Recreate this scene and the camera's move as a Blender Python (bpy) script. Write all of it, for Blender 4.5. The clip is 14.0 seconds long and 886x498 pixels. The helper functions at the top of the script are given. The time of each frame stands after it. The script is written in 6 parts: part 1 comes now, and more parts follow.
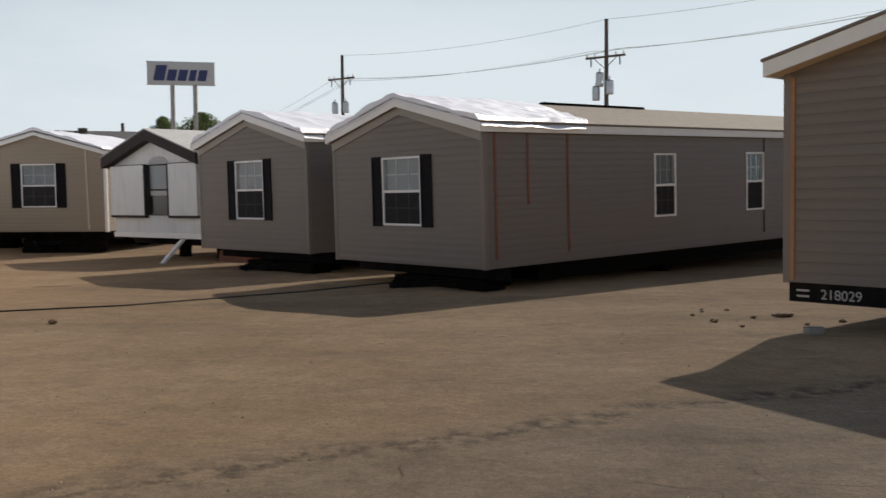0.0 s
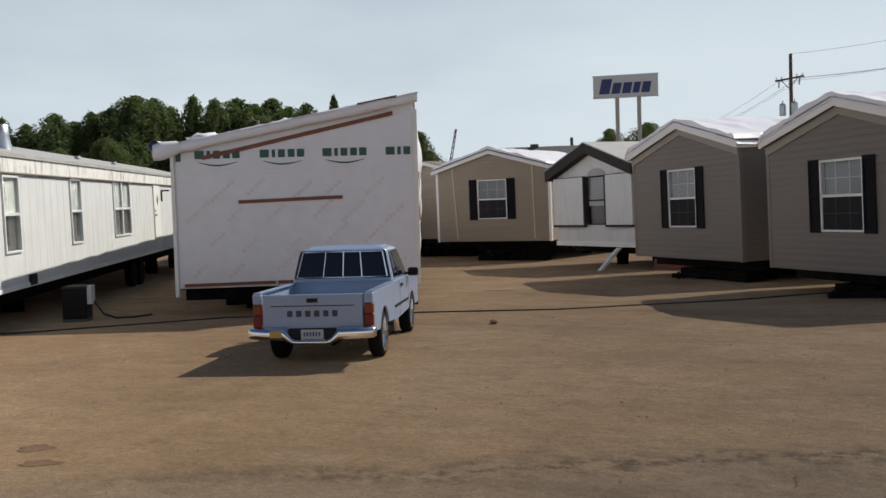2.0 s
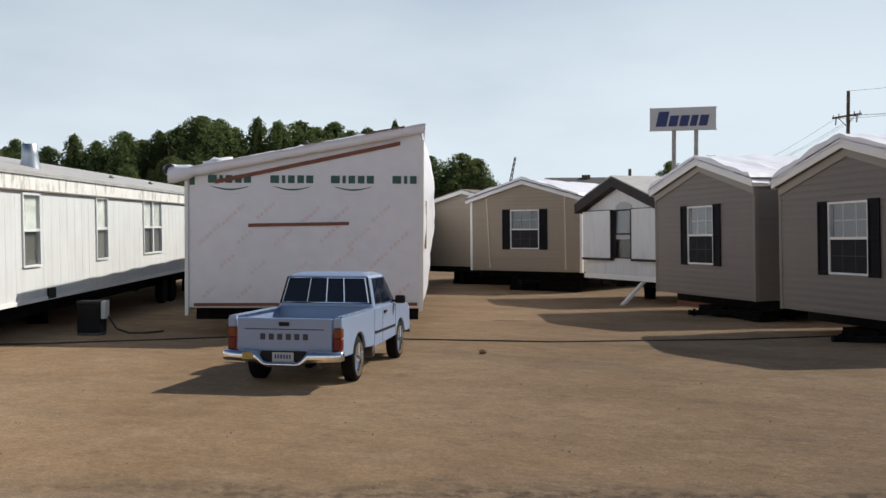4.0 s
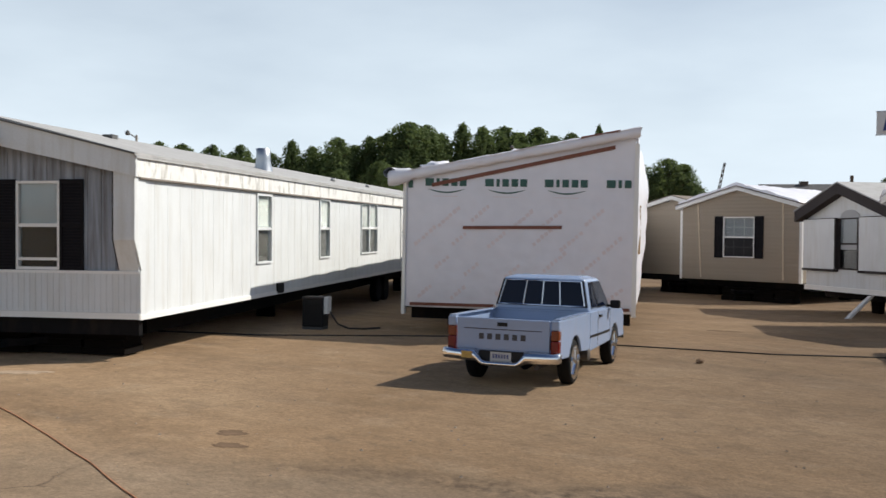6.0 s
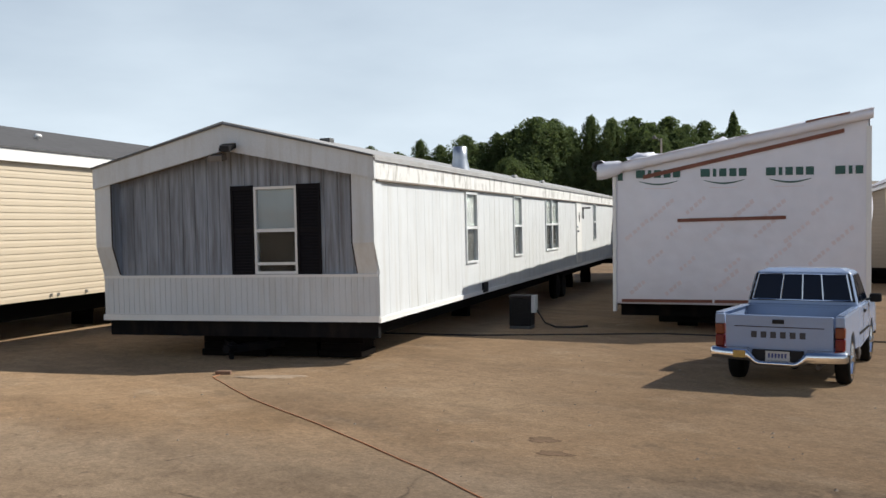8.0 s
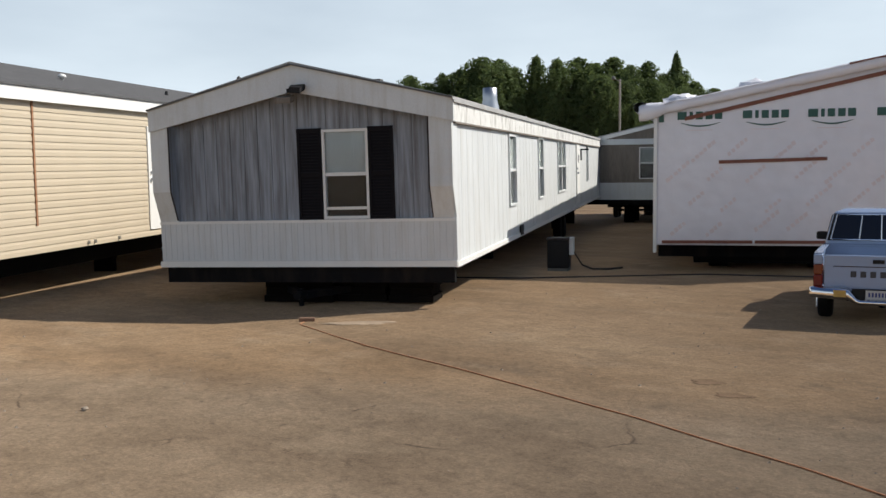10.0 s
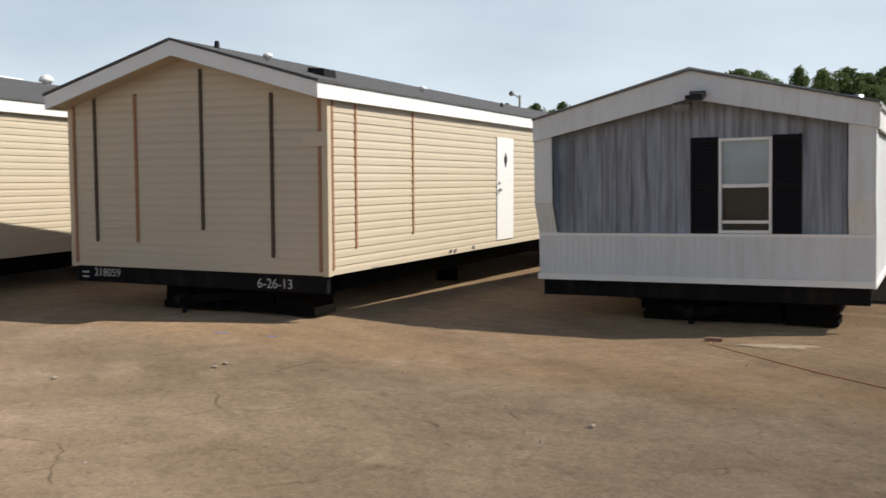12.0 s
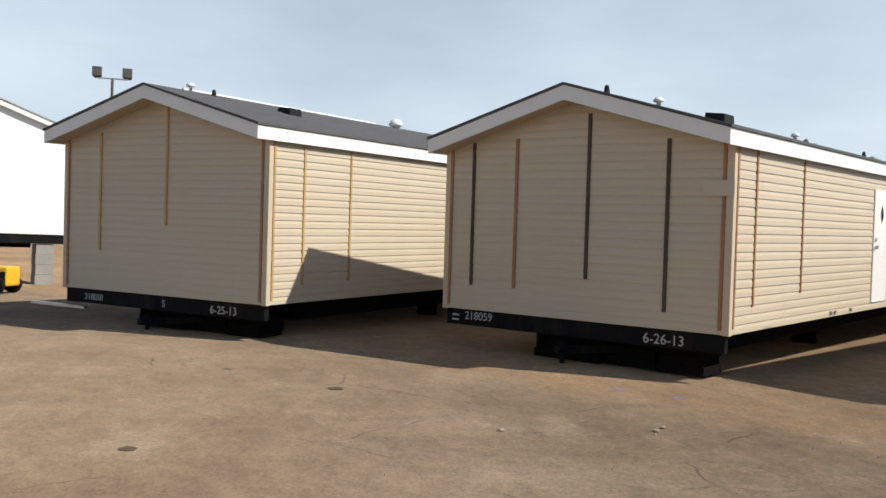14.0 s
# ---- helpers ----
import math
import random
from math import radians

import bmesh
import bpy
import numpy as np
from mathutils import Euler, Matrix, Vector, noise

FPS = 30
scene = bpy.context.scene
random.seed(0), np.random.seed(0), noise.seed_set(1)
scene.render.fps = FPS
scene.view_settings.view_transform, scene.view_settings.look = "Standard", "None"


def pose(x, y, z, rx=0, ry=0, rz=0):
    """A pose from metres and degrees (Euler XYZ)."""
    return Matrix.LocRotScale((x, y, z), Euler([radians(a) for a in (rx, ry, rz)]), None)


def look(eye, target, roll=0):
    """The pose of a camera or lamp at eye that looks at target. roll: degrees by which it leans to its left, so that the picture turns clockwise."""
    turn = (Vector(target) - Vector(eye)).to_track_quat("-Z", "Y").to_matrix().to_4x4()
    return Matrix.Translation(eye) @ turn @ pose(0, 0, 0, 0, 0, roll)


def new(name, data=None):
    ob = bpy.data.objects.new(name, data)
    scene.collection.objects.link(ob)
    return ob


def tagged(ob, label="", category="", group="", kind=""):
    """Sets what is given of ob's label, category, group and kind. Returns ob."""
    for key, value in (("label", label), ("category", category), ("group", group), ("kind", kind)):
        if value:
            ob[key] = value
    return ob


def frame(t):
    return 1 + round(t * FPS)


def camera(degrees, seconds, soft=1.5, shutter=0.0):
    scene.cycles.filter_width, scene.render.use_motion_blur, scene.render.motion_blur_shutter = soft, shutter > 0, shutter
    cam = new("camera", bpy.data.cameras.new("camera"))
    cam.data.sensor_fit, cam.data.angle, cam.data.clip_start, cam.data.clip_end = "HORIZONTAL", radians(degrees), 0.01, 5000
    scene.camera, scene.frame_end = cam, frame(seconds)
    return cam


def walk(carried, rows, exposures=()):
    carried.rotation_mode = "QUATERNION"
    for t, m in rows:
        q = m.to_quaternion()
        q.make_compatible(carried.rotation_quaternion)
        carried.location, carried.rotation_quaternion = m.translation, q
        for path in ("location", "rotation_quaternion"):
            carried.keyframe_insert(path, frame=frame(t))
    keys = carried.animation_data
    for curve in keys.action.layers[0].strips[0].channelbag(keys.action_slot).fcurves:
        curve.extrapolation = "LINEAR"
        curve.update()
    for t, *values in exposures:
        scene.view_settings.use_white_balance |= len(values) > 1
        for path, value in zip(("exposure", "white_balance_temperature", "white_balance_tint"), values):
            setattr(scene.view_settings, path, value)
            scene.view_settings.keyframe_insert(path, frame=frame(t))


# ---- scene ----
cam = camera(49.8, 14.0, 1.5, 0.18)
# seconds, x, y, z, yaw, pitch, roll
PATH = [
 (0, -0.000, 0.000, 1.682, 0.00, -3.00, 0.48),
 (0.5, 0.068, -0.069, 1.719, 6.54, -2.31, 1.16),
 (1, 0.159, -0.132, 1.686, 13.16, -2.67, 0.12),
 (1.5, 0.239, -0.191, 1.703, 19.68, -1.98, 1.00),
 (2, 0.395, -0.244, 1.672, 26.33, -1.97, 1.68),
 (2.5, 0.651, -0.178, 1.720, 27.54, -1.62, 2.13),
 (2.7, 0.764, -0.150, 1.722, 28.90, -0.88, 1.09),
 (4.8, 1.623, 0.064, 1.702, 30.42, -0.41, -0.68),
 (5, 1.617, 0.071, 1.693, 31.86, -0.57, -0.17),
 (5.5, 1.496, -0.014, 1.682, 38.02, -1.39, -2.03),
 (6, 1.306, -0.182, 1.684, 41.98, -0.21, -1.42),
 (6.5, 0.978, -0.315, 1.690, 47.15, -0.19, -1.49),
 (7, 0.603, -0.490, 1.693, 51.17, 0.01, -1.15),
 (7.5, 0.267, -0.760, 1.654, 51.12, -1.77, -0.95),
 (8, -0.089, -1.053, 1.681, 49.31, -0.52, 0.11),
 (8.5, -0.470, -1.423, 1.685, 50.25, -1.03, 0.73),
 (8.7, -0.543, -1.566, 1.688, 50.85, -2.39, 1.13),
 (10.8, -2.222, -2.855, 1.720, 43.29, -4.08, -0.24),
 (11, -2.395, -2.980, 1.712, 45.81, -4.96, -0.05),
 (11.5, -2.835, -3.292, 1.690, 53.35, -1.87, -0.06),
 (12, -3.161, -3.711, 1.660, 59.61, -3.11, -0.28),
 (12.5, -3.556, -4.083, 1.705, 65.53, -4.15, -0.28),
 (13, -3.866, -4.533, 1.681, 72.88, -3.61, -1.64),
 (13.5, -4.188, -4.859, 1.709, 77.20, -1.78, -0.19),
 (14, -4.473, -5.218, 1.678, 74.31, -0.75, -2.39),
]
walk(cam, [(t, pose(x, y, z, 90 + p, r, w)) for t, x, y, z, w, p, r in PATH],
     exposures=[(0.0, 0.1, 6680, 10), (1.0, 0.04, 6650, 10), (2.0, 0.02, 6550, 10), (2.5, 0.12, 6450, 10), (5.0, 0.2, 6420, 10), (5.5, 0.24, 6400, 10), (6.0, 0.3, 6380, 10), (6.5, 0.12, 6350, 10), (7.5, 0.26, 6300, 10), (8.5, 0.26, 6300, 10), (11.0, 0.19, 6380, 10), (13.0, 0.22, 6380, 10), (13.5, 0.06, 6330, 10), (14.0, 0.22, 6280, 10)])

# ---- light ----
SUN_AZ, SUN_EL = 57.6, 43.1
world = bpy.data.worlds.new("world")
scene.world = world
world.use_nodes = True
wn, wl = world.node_tree.nodes, world.node_tree.links
wn.clear()
sky = wn.new("ShaderNodeTexSky")
sky.sky_type = "NISHITA"
sky.sun_disc = False
sky.sun_elevation = radians(SUN_EL)
sky.sun_rotation = radians(90 - SUN_AZ)
sky.air_density, sky.dust_density, sky.ozone_density = 1.0, 1.6, 1.8
coord = wn.new("ShaderNodeTexCoord")
stretch = wn.new("ShaderNodeMapping")
stretch.inputs["Scale"].default_value = (1.0, 1.0, 3.4)
cloud = wn.new("ShaderNodeTexNoise")
cloud.inputs["Scale"].default_value = 1.6
cloud.inputs["Detail"].default_value = 6
cloud.inputs["Roughness"].default_value = 0.5
ramp = wn.new("ShaderNodeValToRGB")
ramp.color_ramp.elements[0].position, ramp.color_ramp.elements[0].color = 0.34, (0.6, 0.6, 0.6, 1)
ramp.color_ramp.elements[1].position, ramp.color_ramp.elements[1].color = 0.66, (0.96, 0.96, 0.96, 1)
mixs = wn.new("ShaderNodeMix")
mixs.data_type = "RGBA"
mixs.inputs[7].default_value = (7.8, 8.8, 9.5, 1)
back = wn.new("ShaderNodeBackground")
back.inputs["Strength"].default_value = 0.084
wout = wn.new("ShaderNodeOutputWorld")
wl.new(coord.outputs["Generated"], stretch.inputs["Vector"])
wl.new(stretch.outputs["Vector"], cloud.inputs["Vector"])
wl.new(cloud.outputs["Fac"], ramp.inputs["Fac"])
sep = wn.new("ShaderNodeSeparateXYZ")
wl.new(coord.outputs["Generated"], sep.inputs["Vector"])
haze = wn.new("ShaderNodeMapRange")
haze.inputs["From Min"].default_value, haze.inputs["From Max"].default_value = 0.0, 0.6
haze.inputs["To Min"].default_value, haze.inputs["To Max"].default_value = 1.4, 0.0
wl.new(sep.outputs["Z"], haze.inputs["Value"])
veil = wn.new("ShaderNodeMath")
veil.operation = "MULTIPLY"
veil.use_clamp = True
wl.new(ramp.outputs["Color"], veil.inputs[0])
wl.new(haze.outputs["Result"], veil.inputs[1])
wl.new(veil.outputs[0], mixs.inputs["Factor"])
thin = wn.new("ShaderNodeMix")
thin.data_type, thin.blend_type = "RGBA", "MULTIPLY"
thin.inputs["Factor"].default_value = 1.0
thin.inputs[7].default_value = (0.5, 0.57, 0.68, 1)
wl.new(sky.outputs["Color"], thin.inputs[6])
wl.new(thin.outputs[2], mixs.inputs[6])
wl.new(mixs.outputs[2], back.inputs["Color"])
wl.new(back.outputs["Background"], wout.inputs["Surface"])
sun = new("sun", bpy.data.lights.new("sun", "SUN"))
sun.data.energy, sun.data.angle, sun.data.color = 5.0, radians(0.6), (1.0, 0.93, 0.82)
ca, sa, ce, se = math.cos(radians(SUN_AZ)), math.sin(radians(SUN_AZ)), math.cos(radians(SUN_EL)), math.sin(radians(SUN_EL))
sun.matrix_world = look((60 * ca * ce, 60 * sa * ce, 60 * se), (0, 0, 0))


# ---- materials ----
def material(name, color, rough=0.7, metal=0.0, vary=0.12, scale=3.0, fine=60.0, bump=0.15, spec=0.4, dirt=None, dirt_amount=0.0,
             stretch_z=1.0, per_piece=0.0, dirt_map=(1.6, 1.6, 0.5), dirt_from=0.48):
    """A surface with broad and fine variation in tone, a little relief and, if asked, dirt."""
    m = bpy.data.materials.new(name)
    m.use_nodes = True
    n, l = m.node_tree.nodes, m.node_tree.links
    b = n["Principled BSDF"]
    b.inputs["Roughness"].default_value, b.inputs["Metallic"].default_value = rough, metal
    b.inputs["Specular IOR Level"].default_value = spec
    tc = n.new("ShaderNodeTexCoord")
    mp = n.new("ShaderNodeMapping")
    mp.inputs["Scale"].default_value = (1, 1, stretch_z)
    l.new(tc.outputs["Object"], mp.inputs["Vector"])
    big, small = n.new("ShaderNodeTexNoise"), n.new("ShaderNodeTexNoise")
    for node, sc, de in ((big, scale, 4), (small, fine, 3)):
        node.inputs["Scale"].default_value, node.inputs["Detail"].default_value = sc, de
        l.new(mp.outputs["Vector"], node.inputs["Vector"])
    add = n.new("ShaderNodeMath")
    add.operation = "ADD"
    l.new(big.outputs["Fac"], add.inputs[0])
    l.new(small.outputs["Fac"], add.inputs[1])
    rng = n.new("ShaderNodeMapRange")
    rng.inputs["From Min"].default_value, rng.inputs["From Max"].default_value = 0.6, 1.4
    rng.inputs["To Min"].default_value, rng.inputs["To Max"].default_value = 1 - vary, 1 + vary
    l.new(add.outputs[0], rng.inputs["Value"])
    val = rng.outputs["Result"]
    if per_piece:
        info = n.new("ShaderNodeObjectInfo")
        pr = n.new("ShaderNodeMapRange")
        pr.inputs["To Min"].default_value, pr.inputs["To Max"].default_value = 1 - per_piece, 1 + per_piece
        l.new(info.outputs["Random"], pr.inputs["Value"])
        mul = n.new("ShaderNodeMath")
        mul.operation = "MULTIPLY"
        l.new(val, mul.inputs[0])
        l.new(pr.outputs["Result"], mul.inputs[1])
        val = mul.outputs[0]
    hsv = n.new("ShaderNodeHueSaturation")
    hsv.inputs["Color"].default_value = (*color, 1)
    l.new(val, hsv.inputs["Value"])
    col = hsv.outputs["Color"]
    if dirt:
        dn = n.new("ShaderNodeTexNoise")
        dn.inputs["Scale"].default_value, dn.inputs["Detail"].default_value, dn.inputs["Roughness"].default_value = 2.3, 8, 0.65
        dm = n.new("ShaderNodeMapping")
        dm.inputs["Scale"].default_value = dirt_map
        l.new(tc.outputs["Object"], dm.inputs["Vector"])
        l.new(dm.outputs["Vector"], dn.inputs["Vector"])
        dr = n.new("ShaderNodeMapRange")
        dr.inputs["From Min"].default_value, dr.inputs["From Max"].default_value = dirt_from, 0.72
        dr.inputs["To Max"].default_value = dirt_amount
        l.new(dn.outputs["Fac"], dr.inputs["Value"])
        mx = n.new("ShaderNodeMix")
        mx.data_type = "RGBA"
        mx.inputs[7].default_value = (*dirt, 1)
        l.new(dr.outputs["Result"], mx.inputs["Factor"])
        l.new(col, mx.inputs[6])
        col = mx.outputs[2]
    l.new(col, b.inputs["Base Color"])
    if bump:
        bp = n.new("ShaderNodeBump")
        bp.inputs["Strength"].default_value, bp.inputs["Distance"].default_value = bump, 0.02
        l.new(add.outputs[0], bp.inputs["Height"])
        l.new(bp.outputs["Normal"], b.inputs["Normal"])
    return m


def glass_material(name, tint=(0.75, 0.8, 0.82)):
    m = bpy.data.materials.new(name)
    m.use_nodes = True
    b = m.node_tree.nodes["Principled BSDF"]
    b.inputs["Base Color"].default_value = (*tint, 1)
    b.inputs["Roughness"].default_value, b.inputs["IOR"].default_value = 0.03, 1.3
    b.inputs["Transmission Weight"].default_value = 1.0
    return m


def ground_material():
    m = bpy.data.materials.new("sandy_lot")
    m.use_nodes = True
    n, l = m.node_tree.nodes, m.node_tree.links
    b = n["Principled BSDF"]
    b.inputs["Roughness"].default_value = 0.95
    b.inputs["Specular IOR Level"].default_value = 0.1
    if "Diffuse Roughness" in b.inputs:
        b.inputs["Diffuse Roughness"].default_value = 1.0
    tc = n.new("ShaderNodeTexCoord")

    def noise_at(scale, detail, rough=0.55, mapping=None):
        t = n.new("ShaderNodeTexNoise")
        t.inputs["Scale"].default_value, t.inputs["Detail"].default_value, t.inputs["Roughness"].default_value = scale, detail, rough
        src = tc.outputs["Object"]
        if mapping:
            mp = n.new("ShaderNodeMapping")
            mp.inputs["Rotation"].default_value = (0, 0, radians(mapping[0]))
            mp.inputs["Scale"].default_value = mapping[1]
            l.new(src, mp.inputs["Vector"])
            src = mp.outputs["Vector"]
        l.new(src, t.inputs["Vector"])
        return t.outputs["Fac"]

    def ramp_of(fac, stops):
        r = n.new("ShaderNodeValToRGB")
        while len(r.color_ramp.elements) < len(stops):
            r.color_ramp.elements.new(0.5)
        for e, (p, c) in zip(r.color_ramp.elements, stops):
            e.position, e.color = p, (*c, 1)
        l.new(fac, r.inputs["Fac"])
        return r.outputs["Color"]

    def mix(fac, a, c, mode="MIX"):
        x = n.new("ShaderNodeMix")
        x.data_type, x.blend_type = "RGBA", mode
        for sock, v in ((x.inputs["Factor"], fac), (x.inputs[6], a), (x.inputs[7], c)):
            if isinstance(v, (int, float)):
                sock.default_value = v
            elif isinstance(v, tuple):
                sock.default_value = (*v, 1)
            else:
                l.new(v, sock)
        return x.outputs[2]

    def calc(op, a, c):
        x = n.new("ShaderNodeMath")
        x.operation = op
        for sock, v in zip(x.inputs, (a, c)):
            if isinstance(v, (int, float)):
                sock.default_value = v
            else:
                l.new(v, sock)
        return x.outputs[0]

    sep = n.new("ShaderNodeSeparateXYZ")
    l.new(tc.outputs["Object"], sep.inputs["Vector"])
    # signed distance from the seam where the sandy dirt gives way to old asphalt
    seam = calc("ADD", calc("ADD", calc("MULTIPLY", sep.outputs["X"], -0.457), calc("MULTIPLY", sep.outputs["Y"], 0.889)), -5.85)
    seam = calc("ADD", seam, calc("MULTIPLY", calc("SUBTRACT", noise_at(0.5, 6, 0.65), 0.5), 1.5))
    dirt = ramp_of(noise_at(0.3, 6, 0.6), [(0.3, (0.245, 0.163, 0.094)), (0.5, (0.312, 0.213, 0.128)), (0.72, (0.375, 0.268, 0.168))])
    old = ramp_of(noise_at(0.45, 6, 0.62), [(0.3, (0.190, 0.139, 0.093)), (0.5, (0.250, 0.186, 0.126)), (0.72, (0.312, 0.238, 0.166))])
    side = n.new("ShaderNodeMapRange")
    side.inputs["From Min"].default_value, side.inputs["From Max"].default_value = -0.5, 0.6
    l.new(seam, side.inputs["Value"])
    col = mix(side.outputs["Result"], old, dirt)
    # the ground's colour is darkened towards the west and lifted towards the east
    west = n.new("ShaderNodeMapRange")
    west.inputs["From Min"].default_value, west.inputs["From Max"].default_value = -6.0, 2.0
    west.inputs["To Min"].default_value, west.inputs["To Max"].default_value = 0.0, 1.0
    l.new(sep.outputs["X"], west.inputs["Value"])
    col = mix(1.0, col, mix(west.outputs["Result"], (0.9, 0.89, 0.88), (1.08, 1.065, 1.05)), "MULTIPLY")
    # wheel tracks and drag marks, along the row of homes and across it
    for turn, size, depth in ((28, (0.3, 1.2, 1), 0.4), (-34, (0.5, 1.3, 1), 0.28)):
        ruts = noise_at(0.5, 5, 0.6, (turn, size))
        col = mix(ramp_of(ruts, [(0.5, (0, 0, 0)), (0.68, (depth, depth, depth))]), col, (0.135, 0.094, 0.062))
    smudge = noise_at(1.2, 6, 0.66, (15, (0.8, 1.3, 1)))
    col = mix(ramp_of(smudge, [(0.58, (0, 0, 0)), (0.72, (0.5, 0.5, 0.5))]), col, (0.12, 0.088, 0.062))
    pale = noise_at(0.9, 6, 0.66, (-20, (0.9, 1.3, 1)))
    col = mix(ramp_of(pale, [(0.55, (0, 0, 0)), (0.74, (0.42, 0.42, 0.42))]), col, (0.38, 0.295, 0.205))
    mid = ramp_of(noise_at(3.2, 6, 0.68), [(0.3, (0.84, 0.84, 0.84)), (0.62, (1.09, 1.09, 1.09))])
    col = mix(1.0, col, mid, "MULTIPLY")
    grit = ramp_of(noise_at(42, 4, 0.8), [(0.34, (0.79, 0.79, 0.79)), (0.5, (1, 1, 1)), (0.64, (1.21, 1.2, 1.175))])
    col = mix(1.0, col, grit, "MULTIPLY")
    fine = ramp_of(noise_at(15, 5, 0.72), [(0.36, (0.84, 0.84, 0.84)), (0.5, (1, 1, 1)), (0.66, (1.14, 1.135, 1.12))])
    col = mix(1.0, col, fine, "MULTIPLY")
    chips = ramp_of(noise_at(5, 4, 0.6), [(0.25, (1, 1, 1)), (0.31, (0, 0, 0))])
    col = mix(calc("MULTIPLY", chips, 0.6), col, (0.06, 0.045, 0.033))
    # broken edge along the seam
    near = n.new("ShaderNodeMapRange")
    near.inputs["From Min"].default_value, near.inputs["From Max"].default_value = 0.02, 0.3
    near.inputs["To Min"].default_value, near.inputs["To Max"].default_value = 0.75, 0.0
    l.new(calc("ABSOLUTE", seam, 0.0), near.inputs["Value"])
    reach = n.new("ShaderNodeMapRange")
    reach.inputs["From Min"].default_value, reach.inputs["From Max"].default_value = -5.5, -2.5
    l.new(sep.outputs["X"], reach.inputs["Value"])
    rough_edge = ramp_of(noise_at(5.0, 6, 0.7), [(0.45, (0, 0, 0)), (0.58, (1, 1, 1))])
    col = mix(calc("MULTIPLY", calc("MULTIPLY", near.outputs["Result"], reach.outputs["Result"]), rough_edge), col, (0.062, 0.046, 0.034))
    crack = n.new("ShaderNodeTexVoronoi")
    crack.feature = "DISTANCE_TO_EDGE"
    crack.inputs["Scale"].default_value = 0.45
    wob = n.new("ShaderNodeVectorMath")
    wob.operation = "ADD"
    wn_ = n.new("ShaderNodeTexNoise")
    wn_.inputs["Scale"].default_value, wn_.inputs["Detail"].default_value = 0.55, 8
    l.new(tc.outputs["Object"], wn_.inputs["Vector"])
    l.new(tc.outputs["Object"], wob.inputs[0])
    l.new(wn_.outputs["Color"], wob.inputs[1])
    l.new(wob.outputs["Vector"], crack.inputs["Vector"])
    gap = ramp_of(noise_at(0.8, 5, 0.65), [(0.5, (0, 0, 0)), (0.58, (1, 1, 1))])
    line = ramp_of(crack.outputs["Distance"], [(0.0, (0.72, 0.72, 0.72)), (0.007, (0, 0, 0))])
    line = calc("MULTIPLY", calc("MULTIPLY", line, gap), calc("SUBTRACT", 1.0, side.outputs["Result"]))
    col = mix(line, col, (0.05, 0.037, 0.028))
    l.new(col, b.inputs["Base Color"])
    bp = n.new("ShaderNodeBump")
    bp.inputs["Strength"].default_value, bp.inputs["Distance"].default_value = 0.4, 0.009
    l.new(noise_at(55, 3, 0.75), bp.inputs["Height"])
    bq = n.new("ShaderNodeBump")
    bq.inputs["Strength"].default_value, bq.inputs["Distance"].default_value = 0.3, 0.05
    l.new(noise_at(4.0, 5, 0.6), bq.inputs["Height"])
    l.new(bp.outputs["Normal"], bq.inputs["Normal"])
    l.new(bq.outputs["Normal"], b.inputs["Normal"])
    return m


M = {}
M["ground"] = ground_material()
M["tan_siding"] = material("tan_vinyl_siding", (0.166, 0.144, 0.124), 0.55, vary=0.05, scale=1.2, bump=0.05, per_piece=0.025, dirt=(0.22, 0.18, 0.13), dirt_amount=0.12)
M["beige_siding"] = material("beige_vinyl_siding", (0.275, 0.228, 0.172), 0.55, vary=0.05, scale=1.2, bump=0.05, per_piece=0.025, dirt=(0.25, 0.2, 0.14), dirt_amount=0.12)
M["cream_siding"] = material("cream_vinyl_siding", (0.505, 0.432, 0.325), 0.5, vary=0.05, scale=1.2, bump=0.05, per_piece=0.02, dirt=(0.4, 0.32, 0.2), dirt_amount=0.1)
M["pale_siding"] = material("pale_beige_siding", (0.36, 0.305, 0.235), 0.55, vary=0.05, scale=1.2, bump=0.05, per_piece=0.025)
M["white_trim"] = material("white_painted_trim", (0.74, 0.74, 0.72), 0.5, vary=0.05, bump=0.05)
M["cream_trim"] = material("cream_trim", (0.52, 0.43, 0.31), 0.55, vary=0.06, bump=0.05)
M["tan_trim"] = material("tan_trim", (0.185, 0.16, 0.137), 0.55, vary=0.06, bump=0.05)
M["pale_tan"] = material("pale_tan_trim", (0.27, 0.245, 0.215), 0.55, vary=0.06, bump=0.05)
M["rusty_steel"] = material("dark_rusty_steel", (0.07, 0.06, 0.055), 0.7, metal=0.3, vary=0.3, scale=1.5)
M["batten"] = material("raw_wood_batten", (0.32, 0.165, 0.09), 0.8, vary=0.3, scale=6, bump=0.2, stretch_z=0.2)
# dark copy of the batten, with the shade of its wall in the colour
M["shaded_batten"] = material("shaded_wood_batten", (0.07, 0.05, 0.035), 0.85, vary=0.35, scale=6, bump=0.2, stretch_z=0.2)
M["straw_batten"] = material("yellow_pine_batten", (0.45, 0.29, 0.12), 0.8, vary=0.2, scale=6, bump=0.2, stretch_z=0.2)
M["shingle"] = material("dark_grey_shingle", (0.085, 0.085, 0.088), 0.92, vary=0.3, scale=5, fine=90, bump=0.4)
M["brown_shingle"] = material("brown_grey_shingle", (0.17, 0.145, 0.12), 0.92, vary=0.25, scale=5, fine=90, bump=0.4)
M["wrap"] = material("white_plastic_wrap", (0.71, 0.715, 0.77), 0.32, vary=0.05, scale=1.1, fine=4.5, bump=0.35, spec=0.5)
